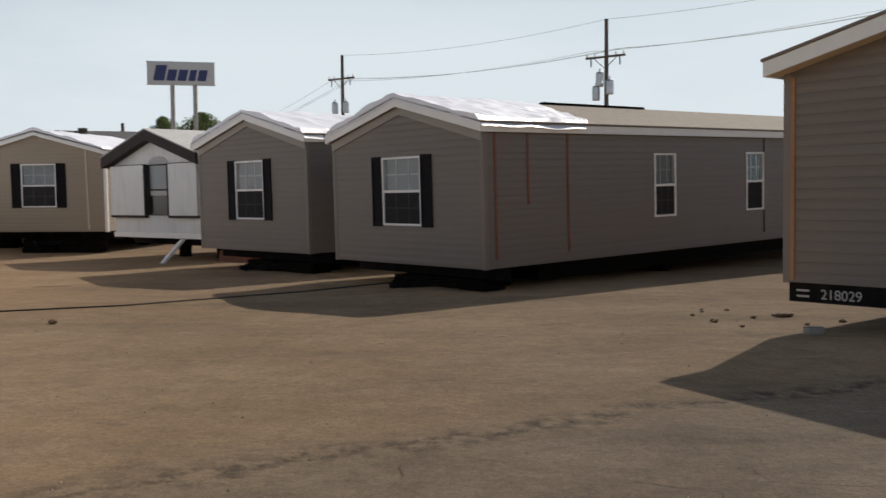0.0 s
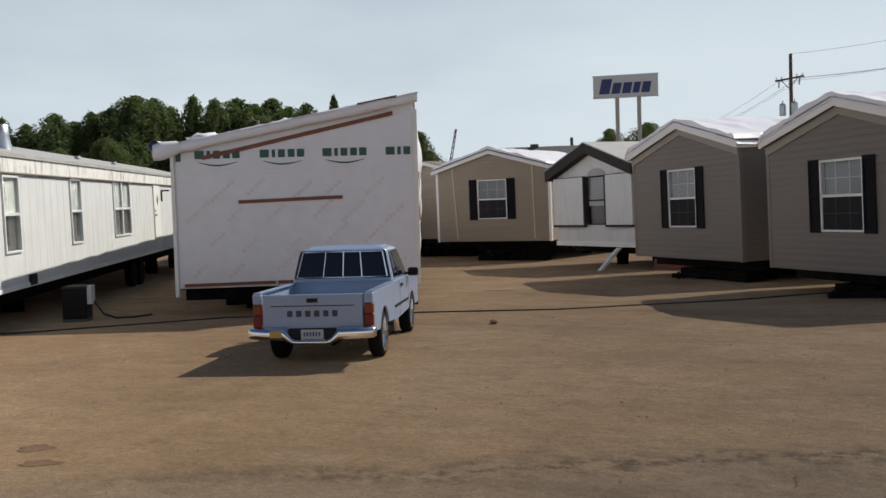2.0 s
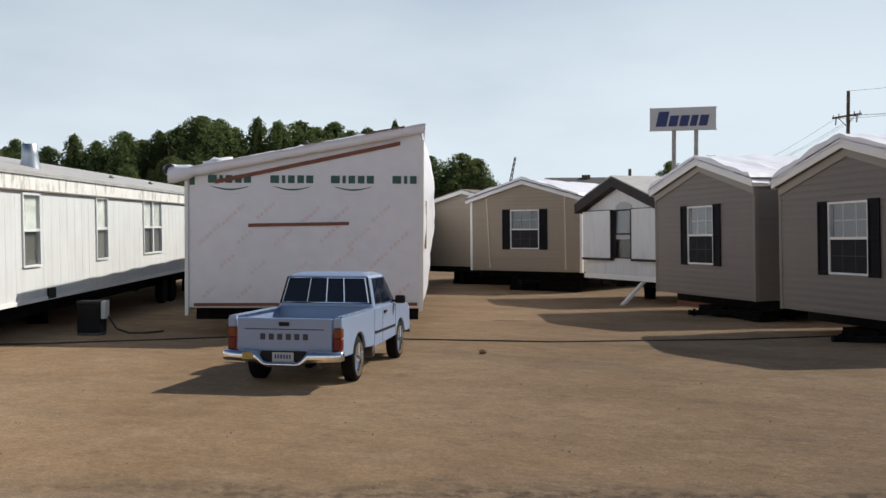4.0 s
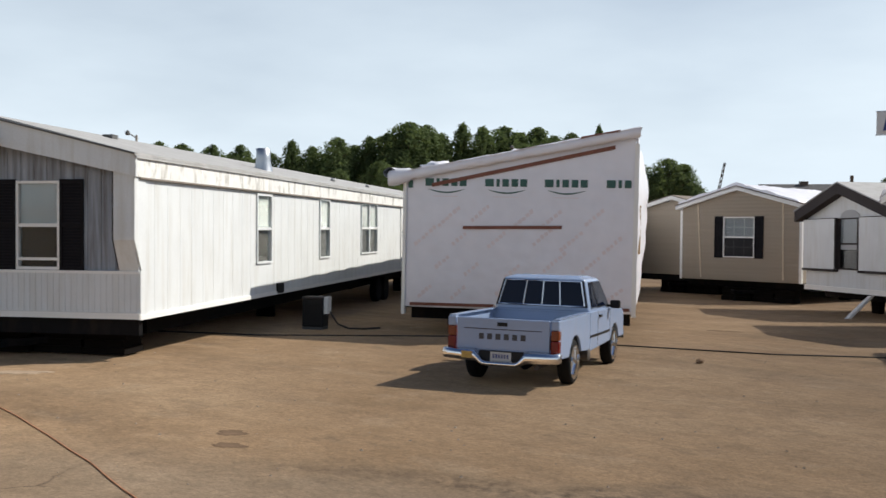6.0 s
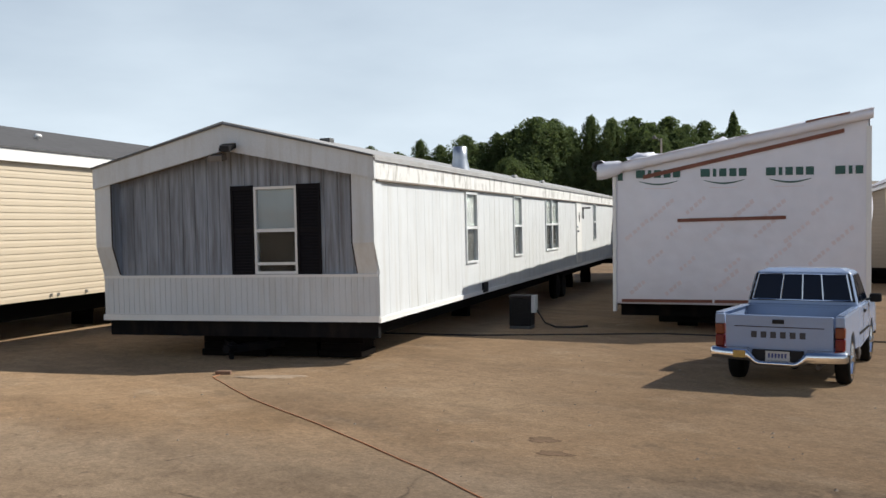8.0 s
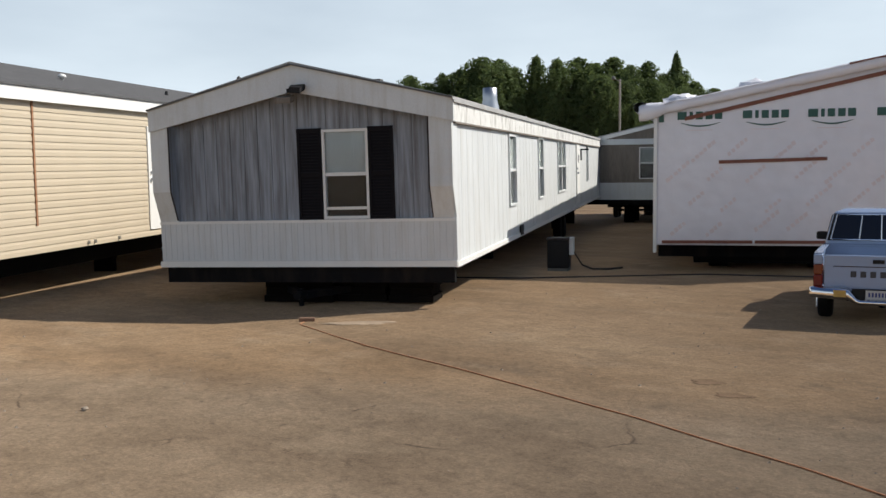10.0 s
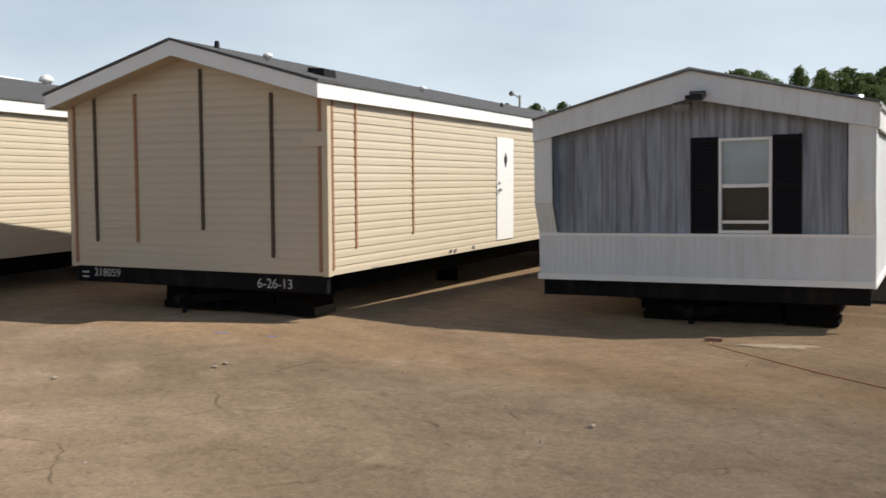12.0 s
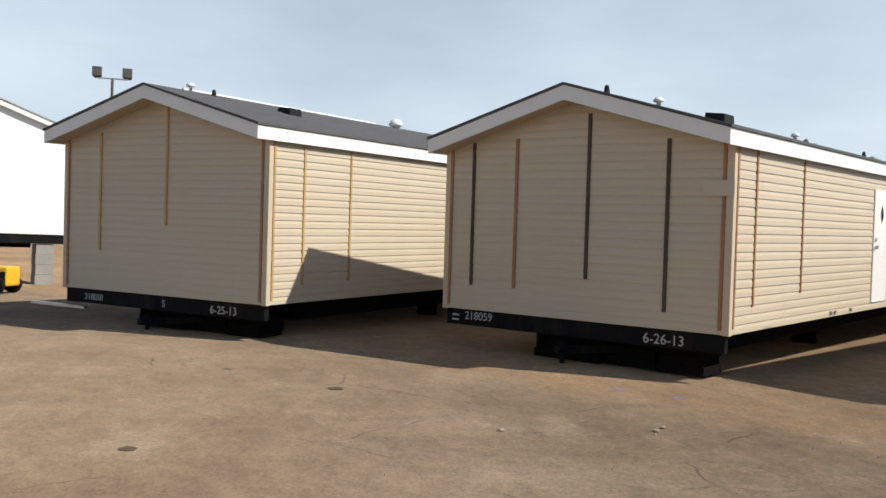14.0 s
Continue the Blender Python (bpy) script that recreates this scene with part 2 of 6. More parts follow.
M["black_steel"] = material("black_painted_steel", (0.007, 0.007, 0.008), 0.75, vary=0.3, bump=0.1, spec=0.1, dirt=(0.06, 0.04, 0.028), dirt_amount=0.25)
# blacker than bare timber: the shade under the homes is in this colour
M["shade_dark_wood"] = material("shade_dark_timber", (0.008, 0.0065, 0.0055), 0.9, spec=0.05, vary=0.3, bump=0.2)
M["concrete"] = material("concrete_block", (0.30, 0.285, 0.26), 0.9, vary=0.2, bump=0.3)
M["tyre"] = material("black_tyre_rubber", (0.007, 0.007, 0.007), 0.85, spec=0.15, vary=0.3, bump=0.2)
M["chrome"] = material("chrome", (0.75, 0.76, 0.78), 0.16, metal=1.0, vary=0.05, bump=0.0)
M["steel"] = material("galvanised_steel", (0.45, 0.47, 0.5), 0.38, metal=1.0, vary=0.15, bump=0.05)
M["shutter"] = material("black_vinyl_shutter", (0.009, 0.008, 0.010), 0.7, spec=0.12, vary=0.15, bump=0.05)
M["glass"] = glass_material("window_glass")
M["dark_inside"] = material("unlit_interior_panel", (0.12, 0.11, 0.10), 0.8)
M["blind"] = material("white_paper_blind", (0.40, 0.41, 0.42), 0.8, vary=0.05)
M["screen"] = material("grey_insect_screen", (0.036, 0.036, 0.038), 0.9, spec=0.0, vary=0.15)
M["white_metal"] = material("weathered_white_metal_siding", (0.615, 0.64, 0.65), 0.5, vary=0.09, scale=1.5, bump=0.06, dirt=(0.42, 0.40, 0.34), dirt_amount=0.42, dirt_map=(3.2, 3.2, 0.25))
M["mould"] = material("mould_streaked_white_metal", (0.70, 0.70, 0.675), 0.55, vary=0.1, bump=0.06, dirt=(0.13, 0.115, 0.08), dirt_amount=0.9, dirt_map=(2.4, 2.4, 0.9), dirt_from=0.5)
M["grey_wood"] = material("weathered_grey_grooved_plywood", (0.26, 0.285, 0.325), 0.85, vary=0.4, scale=5, fine=26, bump=0.3, stretch_z=0.07, dirt=(0.10, 0.092, 0.09), dirt_amount=0.8, dirt_map=(4.5, 4.5, 0.3), dirt_from=0.44)
M["sun_wood"] = material("bare_grey_brown_plywood", (0.19, 0.165, 0.14), 0.85, vary=0.3, scale=7, fine=40, bump=0.3, stretch_z=0.1)
M["pale_patch"] = material("pale_brown_patch", (0.31, 0.235, 0.165), 0.95, vary=0.3, scale=4, bump=0.3)
M["ac_grey"] = material("dark_grey_metal_casing", (0.09, 0.09, 0.088), 0.6, vary=0.15, bump=0.1)
M["old_roof"] = material("pale_coated_metal_roof", (0.36, 0.36, 0.355), 0.6, vary=0.2, bump=0.1, dirt=(0.2, 0.18, 0.15), dirt_amount=0.4)
M["dark_trim"] = material("dark_brown_trim", (0.04, 0.034, 0.034), 0.7, spec=0.15, vary=0.2, bump=0.1)
M["paint_blue"] = material("pale_blue_car_paint", (0.225, 0.295, 0.435), 0.2, vary=0.05, bump=0.0, spec=0.6, dirt=(0.3, 0.26, 0.2), dirt_amount=0.12)
M["tint"] = material("dark_tinted_glass", (0.004, 0.008, 0.02), 0.05, vary=0.0, bump=0.0, spec=0.22)
M["badge_grey"] = material("dark_grey_badge", (0.035, 0.037, 0.045), 0.5, vary=0.1, bump=0.0)
M["sticker"] = material("faded_yellow_sticker", (0.42, 0.27, 0.07), 0.6, vary=0.25, scale=20, bump=0.0)
M["red_lens"] = material("red_lamp_lens", (0.12, 0.006, 0.006), 0.2, vary=0.05, bump=0.0)
M["amber_lens"] = material("amber_lamp_lens", (0.15, 0.034, 0.011), 0.2, vary=0.05, bump=0.0)
M["black_plastic"] = material("black_plastic", (0.012, 0.012, 0.013), 0.6, spec=0.2, vary=0.15, bump=0.05)
M["white_paint"] = material("white_stencil_paint", (0.42, 0.42, 0.41), 0.7, vary=0.15, bump=0.0)
M["green_ink"] = material("dark_green_print", (0.035, 0.10, 0.085), 0.5, vary=0.1, bump=0.0)
M["pink_ink"] = material("faded_pink_print", (0.695, 0.63, 0.65), 0.5, vary=0.1, bump=0.0)
M["navy"] = material("navy_sign_paint", (0.03, 0.045, 0.16), 0.5, vary=0.05, bump=0.0)
M["sign_white"] = material("grey_white_sign_face", (0.52, 0.55, 0.58), 0.5, vary=0.06, bump=0.0)
M["pole_wood"] = material("creosoted_pole_wood", (0.10, 0.08, 0.065), 0.9, vary=0.3, bump=0.2, stretch_z=0.2)
M["wire"] = material("grey_wire", (0.26, 0.27, 0.28), 0.6, vary=0.0, bump=0.0)
M["orange_cord"] = material("rust_orange_cord", (0.40, 0.18, 0.085), 0.7, vary=0.1, bump=0.0)
M["hose"] = material("black_ground_cable", (0.03, 0.025, 0.022), 0.8, vary=0.1, bump=0.0)
M["yellow"] = material("yellow_machine_paint", (0.70, 0.42, 0.02), 0.4, vary=0.08, bump=0.05)
M["bright_film"] = material("sunlit_white_film", (0.86, 0.86, 0.86), 0.5, vary=0.04, scale=1.1, fine=4.5, bump=0.2)
M["dim_bar"] = material("glazing_bar_behind_screen", (0.075, 0.075, 0.078), 0.9, vary=0.15, spec=0.0)
M["sash_panel"] = material("dim_grey_brown_panel", (0.06, 0.055, 0.048), 0.9, vary=0.2)
M["old_blind"] = material("pale_grey_curtain", (0.44, 0.45, 0.42), 0.85, vary=0.15, scale=5, stretch_z=0.2)
M["white_curtain"] = material("white_curtain", (0.74, 0.74, 0.71), 0.85, vary=0.15, scale=5, stretch_z=0.2)
M["bark"] = material("tree_bark", (0.09, 0.065, 0.045), 0.95, vary=0.3, bump=0.4)
M["leaf"] = material("tree_leaves", (0.088, 0.12, 0.05), 0.9, vary=0.5, scale=0.3, fine=3, bump=0.0, per_piece=0.2, spec=0.15)
leaf_nodes, leaf_links = M["leaf"].node_tree.nodes, M["leaf"].node_tree.links
leaf_front = leaf_nodes["Principled BSDF"]
leaf_through, leaf_mix = leaf_nodes.new("ShaderNodeBsdfTranslucent"), leaf_nodes.new("ShaderNodeMixShader")
leaf_through.inputs["Color"].default_value = (0.14, 0.19, 0.06, 1)
leaf_mix.inputs["Fac"].default_value = 0.4
leaf_links.new(leaf_front.outputs["BSDF"], leaf_mix.inputs[1])
leaf_links.new(leaf_through.outputs["BSDF"], leaf_mix.inputs[2])
leaf_links.new(leaf_mix.outputs["Shader"], leaf_nodes["Material Output"].inputs["Surface"])
M["pebble"] = material("pale_gravel", (0.30, 0.25, 0.195), 0.9, vary=0.35, bump=0.2)
M["blue_paint"] = material("faded_blue_mark", (0.17, 0.18, 0.30), 0.8, vary=0.2, bump=0.0)
M["oil"] = material("oily_stain", (0.155, 0.108, 0.073), 0.95, spec=0.0, vary=0.3, bump=0.1)
M["clay"] = material("dusty_clay_brick", (0.2, 0.12, 0.08), 0.9, vary=0.2, bump=0.2)
M["red_wood"] = material("red_brown_timber", (0.20, 0.085, 0.06), 0.85, vary=0.2, bump=0.2)


# ---- helpers of this scene ----
def box(bm, x0, x1, y0, y1, z0, z1):
    v = [bm.verts.new(p) for p in ((x0, y0, z0), (x1, y0, z0), (x1, y1, z0), (x0, y1, z0), (x0, y0, z1), (x1, y0, z1), (x1, y1, z1), (x0, y1, z1))]
    for f in ((0, 3, 2, 1), (4, 5, 6, 7), (0, 1, 5, 4), (1, 2, 6, 5), (2, 3, 7, 6), (3, 0, 4, 7)):
        bm.faces.new([v[i] for i in f])
    return v


def hexa(bm, pts):
    """Eight corners: four below, four above, both rings counter-clockwise seen from above."""
    v = [bm.verts.new(p) for p in pts]
    for f in ((0, 3, 2, 1), (4, 5, 6, 7), (0, 1, 5, 4), (1, 2, 6, 5), (2, 3, 7, 6), (3, 0, 4, 7)):
        bm.faces.new([v[i] for i in f])


def prism(bm, outline, to3d, d0, d1):
    """An outline of (a, b) points, extruded from depth d0 to d1; to3d(a, b, d) gives the place."""
    lo = [bm.verts.new(to3d(a, b, d0)) for a, b in outline]
    hi = [bm.verts.new(to3d(a, b, d1)) for a, b in outline]
    k = len(outline)
    bm.faces.new(lo[::-1])
    bm.faces.new(hi)
    for i in range(k):
        bm.faces.new((lo[i], lo[(i + 1) % k], hi[(i + 1) % k], hi[i]))


def tube(bm, p, q, r0, r1=None, sides=10):
    p, q = Vector(p), Vector(q)
    r1 = r0 if r1 is None else r1
    d = (q - p).normalized()
    a = d.orthogonal().normalized()
    c = d.cross(a)
    rings = []
    for o, r in ((p, r0), (q, r1)):
        rings.append([bm.verts.new(o + (a * math.cos(6.28319 * i / sides) + c * math.sin(6.28319 * i / sides)) * r) for i in range(sides)])
    for i in range(sides):
        j = (i + 1) % sides
        bm.faces.new((rings[0][i], rings[0][j], rings[1][j], rings[1][i]))
    bm.faces.new(rings[0][::-1])
    bm.faces.new(rings[1])


def lathe(bm, profile, centre, axis="z", sides=20):
    """profile: (radius, along) pairs, turned about an axis through centre."""
    rings = []
    for r, h in profile:
        ring = []
        for i in range(sides):
            a = 6.28319 * i / sides
            p = (r * math.cos(a), r * math.sin(a), h)
            if axis == "x":
                p = (p[2], p[0], p[1])
            ring.append(bm.verts.new(Vector(centre) + Vector(p)))
        rings.append(ring)
    for a, c in zip(rings, rings[1:]):
        for i in range(sides):
            j = (i + 1) % sides
            bm.faces.new((a[i], a[j], c[j], c[i]))
    bm.faces.new(rings[0][::-1])
    bm.faces.new(rings[-1])


def mesh_of(name, bm, mat, smooth=False):
    bmesh.ops.recalc_face_normals(bm, faces=bm.faces)
    me = bpy.data.meshes.new(name)
    bm.to_mesh(me)
    bm.free()
    me.materials.append(mat)
    if smooth:
        me.polygons.foreach_set("use_smooth", [True] * len(me.polygons))
    return me


def part(name, bm, mat, parent, label="", smooth=False):
    ob = new(name, mesh_of(name, bm, mat, smooth))
    ob.parent = parent
    if label:
        ob["label"] = label
    return ob


def bevel(ob, width, segments=2):
    mod = ob.modifiers.new("bevel", "BEVEL")
    mod.width, mod.segments, mod.limit_method = width, segments, "ANGLE"
    return ob


def boxpart(name, mat, parent, *b, label=""):
    bm = bmesh.new()
    box(bm, *b)
    return part(name, bm, mat, parent, label)


def thing(name, m, label, category, group="", kind=""):
    ob = new(name)
    ob.matrix_world = m
    return tagged(ob, label, category, group, kind)


def lettering(name, text, size, mat, parent, m, label=""):
    cu = bpy.data.curves.new(name, "FONT")
    cu.body, cu.size, cu.extrude = text, size, 0.002
    cu.align_x = "CENTER"
    tmp = bpy.data.objects.new("tmp", cu)
    me = bpy.data.meshes.new_from_object(tmp)
    bpy.data.objects.remove(tmp)
    me.materials.append(mat)
    ob = new(name, me)
    ob.parent = parent
    ob.matrix_local = m
    if label:
        ob["label"] = label
    return ob


FRONT = lambda a, d, z: (a, -d, z)      # a along the gable end, d outward
SIDE = lambda a, d, z: (d, a, z)        # a along the long wall, d outward


def slab(bm, at, a0, a1, d0, d1, z0, z1):
    p = [at(a0, d1, z0), at(a1, d1, z0), at(a1, d0, z0), at(a0, d0, z0), at(a0, d1, z1), at(a1, d1, z1), at(a1, d0, z1), at(a0, d0, z1)]
    hexa(bm, p)


# ---- ground ----
gb = bmesh.new()
GX = [-600, -120, -60] + list(range(-40, 21)) + [60, 120, 600]
GY = [-600, -120, -40] + list(range(-12, 45)) + [70, 140, 600]


def lie(x, y):
    """Height of the ground: a shallow hollow before the old white home."""
    return -0.07 * math.exp(-((x + 12.8) ** 2 + (y - 3.6) ** 2) / 14.0)


gv = [[gb.verts.new((x, y, lie(x, y))) for x in GX] for y in GY]
for j in range(len(GY) - 1):
    for i in range(len(GX) - 1):
        gb.faces.new((gv[j][i], gv[j][i + 1], gv[j + 1][i + 1], gv[j + 1][i]))
ground = new("ground", mesh_of("ground", gb, M["ground"]))
tagged(ground, "sandy brown gravel and worn asphalt sales lot", "ground", kind="structure")


# ---- mobile homes ----
def cut_spans(a0, a1, holes):
    spans = [(a0, a1)]
    for h0, h1 in holes:
        spans = [s for p, q in spans for s in ((p, min(q, h0)), (max(p, h1), q)) if s[1] - s[0] > 0.01]
    return spans


def core_wall(name, home, at, a0, a1, z0, z1, holes, mat, gable=None):
    """A wall 0.1 m thick behind its cladding, with real openings; gable: (middle, height) of a pointed top."""
    bm = bmesh.new()
    xs = sorted({a0, a1, *(h[0] for h in holes), *(h[1] for h in holes)})
    zs = sorted({z0, z1, *(h[2] for h in holes), *(h[3] for h in holes)})
    made = {}

    def vert(i, j, d):
        if (i, j, d) not in made:
            made[i, j, d] = bm.verts.new(at(xs[i], d, zs[j]))
        return made[i, j, d]

    def solid(i, j):
        if not (0 <= i < len(xs) - 1 and 0 <= j < len(zs) - 1):
            return False
        x, z = (xs[i] + xs[i + 1]) / 2, (zs[j] + zs[j + 1]) / 2
        return not any(h[0] < x < h[1] and h[2] < z < h[3] for h in holes)
    for i in range(len(xs) - 1):
        for j in range(len(zs) - 1):
            if not solid(i, j):
                continue
            for d in (0.0, -0.1):
                bm.faces.new([vert(i, j, d), vert(i + 1, j, d), vert(i + 1, j + 1, d), vert(i, j + 1, d)])
            for di, dj, p, q in ((-1, 0, (i, j), (i, j + 1)), (1, 0, (i + 1, j), (i + 1, j + 1)), (0, -1, (i, j), (i + 1, j)), (0, 1, (i, j + 1), (i + 1, j + 1))):
                if not solid(i + di, j + dj):
                    bm.faces.new([vert(*p, 0.0), vert(*q, 0.0), vert(*q, -0.1), vert(*p, -0.1)])
    if gable:
        n, k = len(xs) - 1, len(zs) - 1
        tip = [bm.verts.new(at(gable[0], d, gable[1])) for d in (0.0, -0.1)]
        for d, t in ((0.0, tip[0]), (-0.1, tip[1])):
            bm.faces.new([vert(i, k, d) for i in range(n + 1)] + [t])
        for i in (0, n):
            bm.faces.new([vert(i, k, 0.0), vert(i, k, -0.1), tip[1], tip[0]])
    return part(name, bm, mat, home)


PLANKS = {}


def siding(wall, at, key, a0, a1, z0, z1, holes, mat, lap=0.127, gable=None, proud=0.018):
    """Horizontal laps, each one a wedge of its own; under a gable they shorten with the roof."""
    z = z0
    top = gable[1] if gable else z1
    origin = Vector(at(0, 0, 0))
    rel = lambda a, d, h: tuple(Vector(at(a, d, h)) - origin)

    def ends(h):
        if not gable or h <= z1:
            return a0, a1
        k = min(1.0, (h - z1) / (gable[1] - z1))
        return a0 + (gable[0] - a0) * k, a1 + (gable[0] - a1) * k
    while z < top - 0.03:
        zt = min(z + lap, top)
        zc = (z + zt) / 2
        l0, l1 = ends(z)
        t0, t1 = ends(zt)
        inner = [(h[0], h[1]) for h in holes if h[2] < zc < h[3]]
        for p, q in cut_spans(l0, l1, inner):
            tp, tq = (t0 if p == l0 else p), (t1 if q == l1 else q)
            if tq - tp < 0.0:
                tp = tq = (tp + tq) / 2
            k = (key, round(q - p, 3), round(tp - p, 3), round(tq - q, 3), round(zt - z, 3))
            if k not in PLANKS:
                bm = bmesh.new()
                w, h = q - p, zt - z
                e0, e1 = tp - p, w + tq - q
                pts = [rel(0, proud, 0), rel(w, proud, 0), rel(w, 0.001, 0), rel(0, 0.001, 0),
                       rel(0, proud * 0.9, h * 0.55), rel(w, proud * 0.9, h * 0.55), rel(w, 0.001, h * 0.55), rel(0, 0.001, h * 0.55)]
                v = [bm.verts.new(x) for x in pts]
                u = [bm.verts.new(x) for x in (rel(e0, 0.004, h), rel(e1, 0.004, h), rel(e1, 0.001, h), rel(e0, 0.001, h))]
                for f in ((0, 3, 2, 1), (0, 1, 5, 4), (1, 2, 6, 5), (2, 3, 7, 6), (3, 0, 4, 7)):
                    bm.faces.new([v[i] for i in f])
                for i in range(4):
                    bm.faces.new((v[4 + i], v[4 + (i + 1) % 4], u[(i + 1) % 4], u[i]))
                bm.faces.new(u)
                PLANKS[k] = mesh_of("plank", bm, mat)
            ob = new("plank", PLANKS[k])
            ob.parent = wall
            ob.location = at(p, 0, z)
        z += lap


def shutter(home, at, s0, s1, z0, z1, d):
    """A louvred shutter: a frame, a middle rail and two folded louvre panels."""
    bm = bmesh.new()
    rings = []
    for e, (p, q, u, v) in ((d, (s0, s1, z0, z1)), (d + 0.026, (s0, s1, z0, z1)), (d + 0.026, (s0 + 0.04, s1 - 0.04, z0 + 0.06, z1 - 0.06)), (d, (s0 + 0.04, s1 - 0.04, z0 + 0.06, z1 - 0.06))):
        rings.append([bm.verts.new(at(a, e, z)) for a, z in ((p, u), (q, u), (q, v), (p, v))])
    for k in range(4):
        for i in range(4):
            j = (i + 1) % 4
            bm.faces.new((rings[k][i], rings[k][j], rings[(k + 1) % 4][j], rings[(k + 1) % 4][i]))
    ob = part("shutter", bm, M["shutter"], home, "black louvred shutter")
    zm = (z0 + z1) / 2
    bm = bmesh.new()
    slab(bm, at, s0 + 0.04, s1 - 0.04, d, d + 0.024, zm - 0.03, zm + 0.03)
    part("middle_rail", bm, M["shutter"], ob)
    for lo, hi in ((z0 + 0.06, zm - 0.03), (zm + 0.03, z1 - 0.06)):
        n = max(4, round((hi - lo) / 0.042))
        outline = [(d, lo)]
        for k in range(n):
            outline += [(d + 0.018, lo + (hi - lo) * (k + 0.08) / n), (d + 0.006, lo + (hi - lo) * (k + 0.98) / n)]
        outline.append((d, hi))
        bm = bmesh.new()
        prism(bm, outline, lambda e, z, a: at(a, e, z), s0 + 0.041, s1 - 0.041)
        part("louvre_panel", bm, M["shutter"], ob)
    return ob


def window(home, at, a0, a1, z0, z1, style="grid", trim="white_trim", shut=0.0, twin=False):
    """A sash window in its opening: frame, panes, muntins, blind or screen behind the glass, and shutters beside it."""
    bm = bmesh.new()
    t = 0.018
    rings = []
    for d in (0.032, -0.06):
        for e in (t, -0.02):
            rings.append([bm.verts.new(at(a, d, z)) for a, z in ((a0 - e, z0 - e), (a1 + e, z0 - e), (a1 + e, z1 + e), (a0 - e, z1 + e))])
    for p, q in ((0, 1), (1, 3), (3, 2), (2, 0)):
        for i in range(4):
            j = (i + 1) % 4
            bm.faces.new((rings[p][i], rings[p][j], rings[q][j], rings[q][i]))
    zm = (z0 + z1) / 2
    win = part("window", bm, M[trim], home, "white framed sash window")
    bm = bmesh.new()
    slab(bm, at, a0 + 0.02, a1 - 0.02, -0.03, 0.022, zm - 0.025, zm + 0.025)
    part("meeting_rail", bm, M[trim], win)
    if twin:
        am = (a0 + a1) / 2
        bm = bmesh.new()
        slab(bm, at, am - 0.04, am + 0.04, -0.03, 0.026, z0 + 0.02, z1 - 0.02)
        part("mullion", bm, M[trim], win)
    for lo, hi, d in ((z0 + 0.02, zm - 0.025, -0.012), (zm + 0.025, z1 - 0.02, 0.0)):
        bm = bmesh.new()
        slab(bm, at, a0 + 0.02, a1 - 0.02, d - 0.004, d, lo, hi)
        p = part("pane", bm, M["glass"], win)
        p.visible_shadow = False
    if style in ("grid", "grid2"):
        for lo, hi in ((zm + 0.025, z1 - 0.02),) + (((z0 + 0.02, zm - 0.025),) if style == "grid2" else ()):
            for i in (1, 2):
                a = a0 + (a1 - a0) * i / 3
                bm = bmesh.new()
                slab(bm, at, a - 0.009, a + 0.009, -0.03, -0.014, lo, hi)
                part("muntin", bm, M["white_trim"], win)
            bm = bmesh.new()
            h = (lo + hi) / 2
            slab(bm, at, a0 + 0.02, a1 - 0.02, -0.034, -0.016, h - 0.009, h + 0.009)
            part("muntin", bm, M["white_trim"], win)
    if style == "grid":
        bm = bmesh.new()
        slab(bm, at, a0 + 0.02, a1 - 0.02, -0.085, -0.075, zm, z1 - 0.02)
        part("blind", bm, M["blind"], win, "white paper blind behind the upper sash")
    if style == "old":
        bm = bmesh.new()
        slab(bm, at, a0 + 0.02, a1 - 0.02, -0.04, -0.034, zm, z1 - 0.02)
        part("curtain", bm, M["white_curtain" if shut else "old_blind"], win, "pale curtain behind the upper sash")
        # added panel whose dim colour stands for the dark room inside
        bm = bmesh.new()
        slab(bm, at, a0 + 0.02, a1 - 0.02, -0.058, -0.05, z0 + 0.02, zm)
        part("curtain", bm, M["sash_panel"], win, "dim grey-brown panel added behind the lower sash")
    bm = bmesh.new()
    slab(bm, at, a0 + 0.02, a1 - 0.02, -0.004, 0.002, z0 + 0.02, zm - 0.026)
    if style == "grid2":
        b2 = bmesh.new()
        slab(b2, at, a0 + 0.02, a1 - 0.02, -0.085, -0.08, zm, z1 - 0.02)
        part("drawn_blind", b2, M["screen"], win, "dark drawn blind")
    if style != "old":
        part("screen", bm, M["screen"], win, "dark insect screen over the lower sash")
        if style == "grid":
            for a, b, lo, hi in [(a0 + (a1 - a0) * i / 3 - 0.008, a0 + (a1 - a0) * i / 3 + 0.008, z0 + 0.02, zm - 0.026) for i in (1, 2)] + [(a0 + 0.02, a1 - 0.02, (z0 + zm) / 2 - 0.008, (z0 + zm) / 2 + 0.008)]:
                b2 = bmesh.new()
                slab(b2, at, a, b, 0.0022, 0.0032 if hi - lo > 0.1 else 0.0036, lo, hi)
                part("muntin", b2, M["dim_bar"], win)
    else:
        bm.free()
    if shut:
        for s0, s1 in ((a0 - 0.022 - shut, a0 - 0.022), (a1 + 0.022, a1 + 0.022 + shut)):
            shutter(home, at, s0, s1, z0 - 0.04, z1 + 0.04, 0.019)
    return win


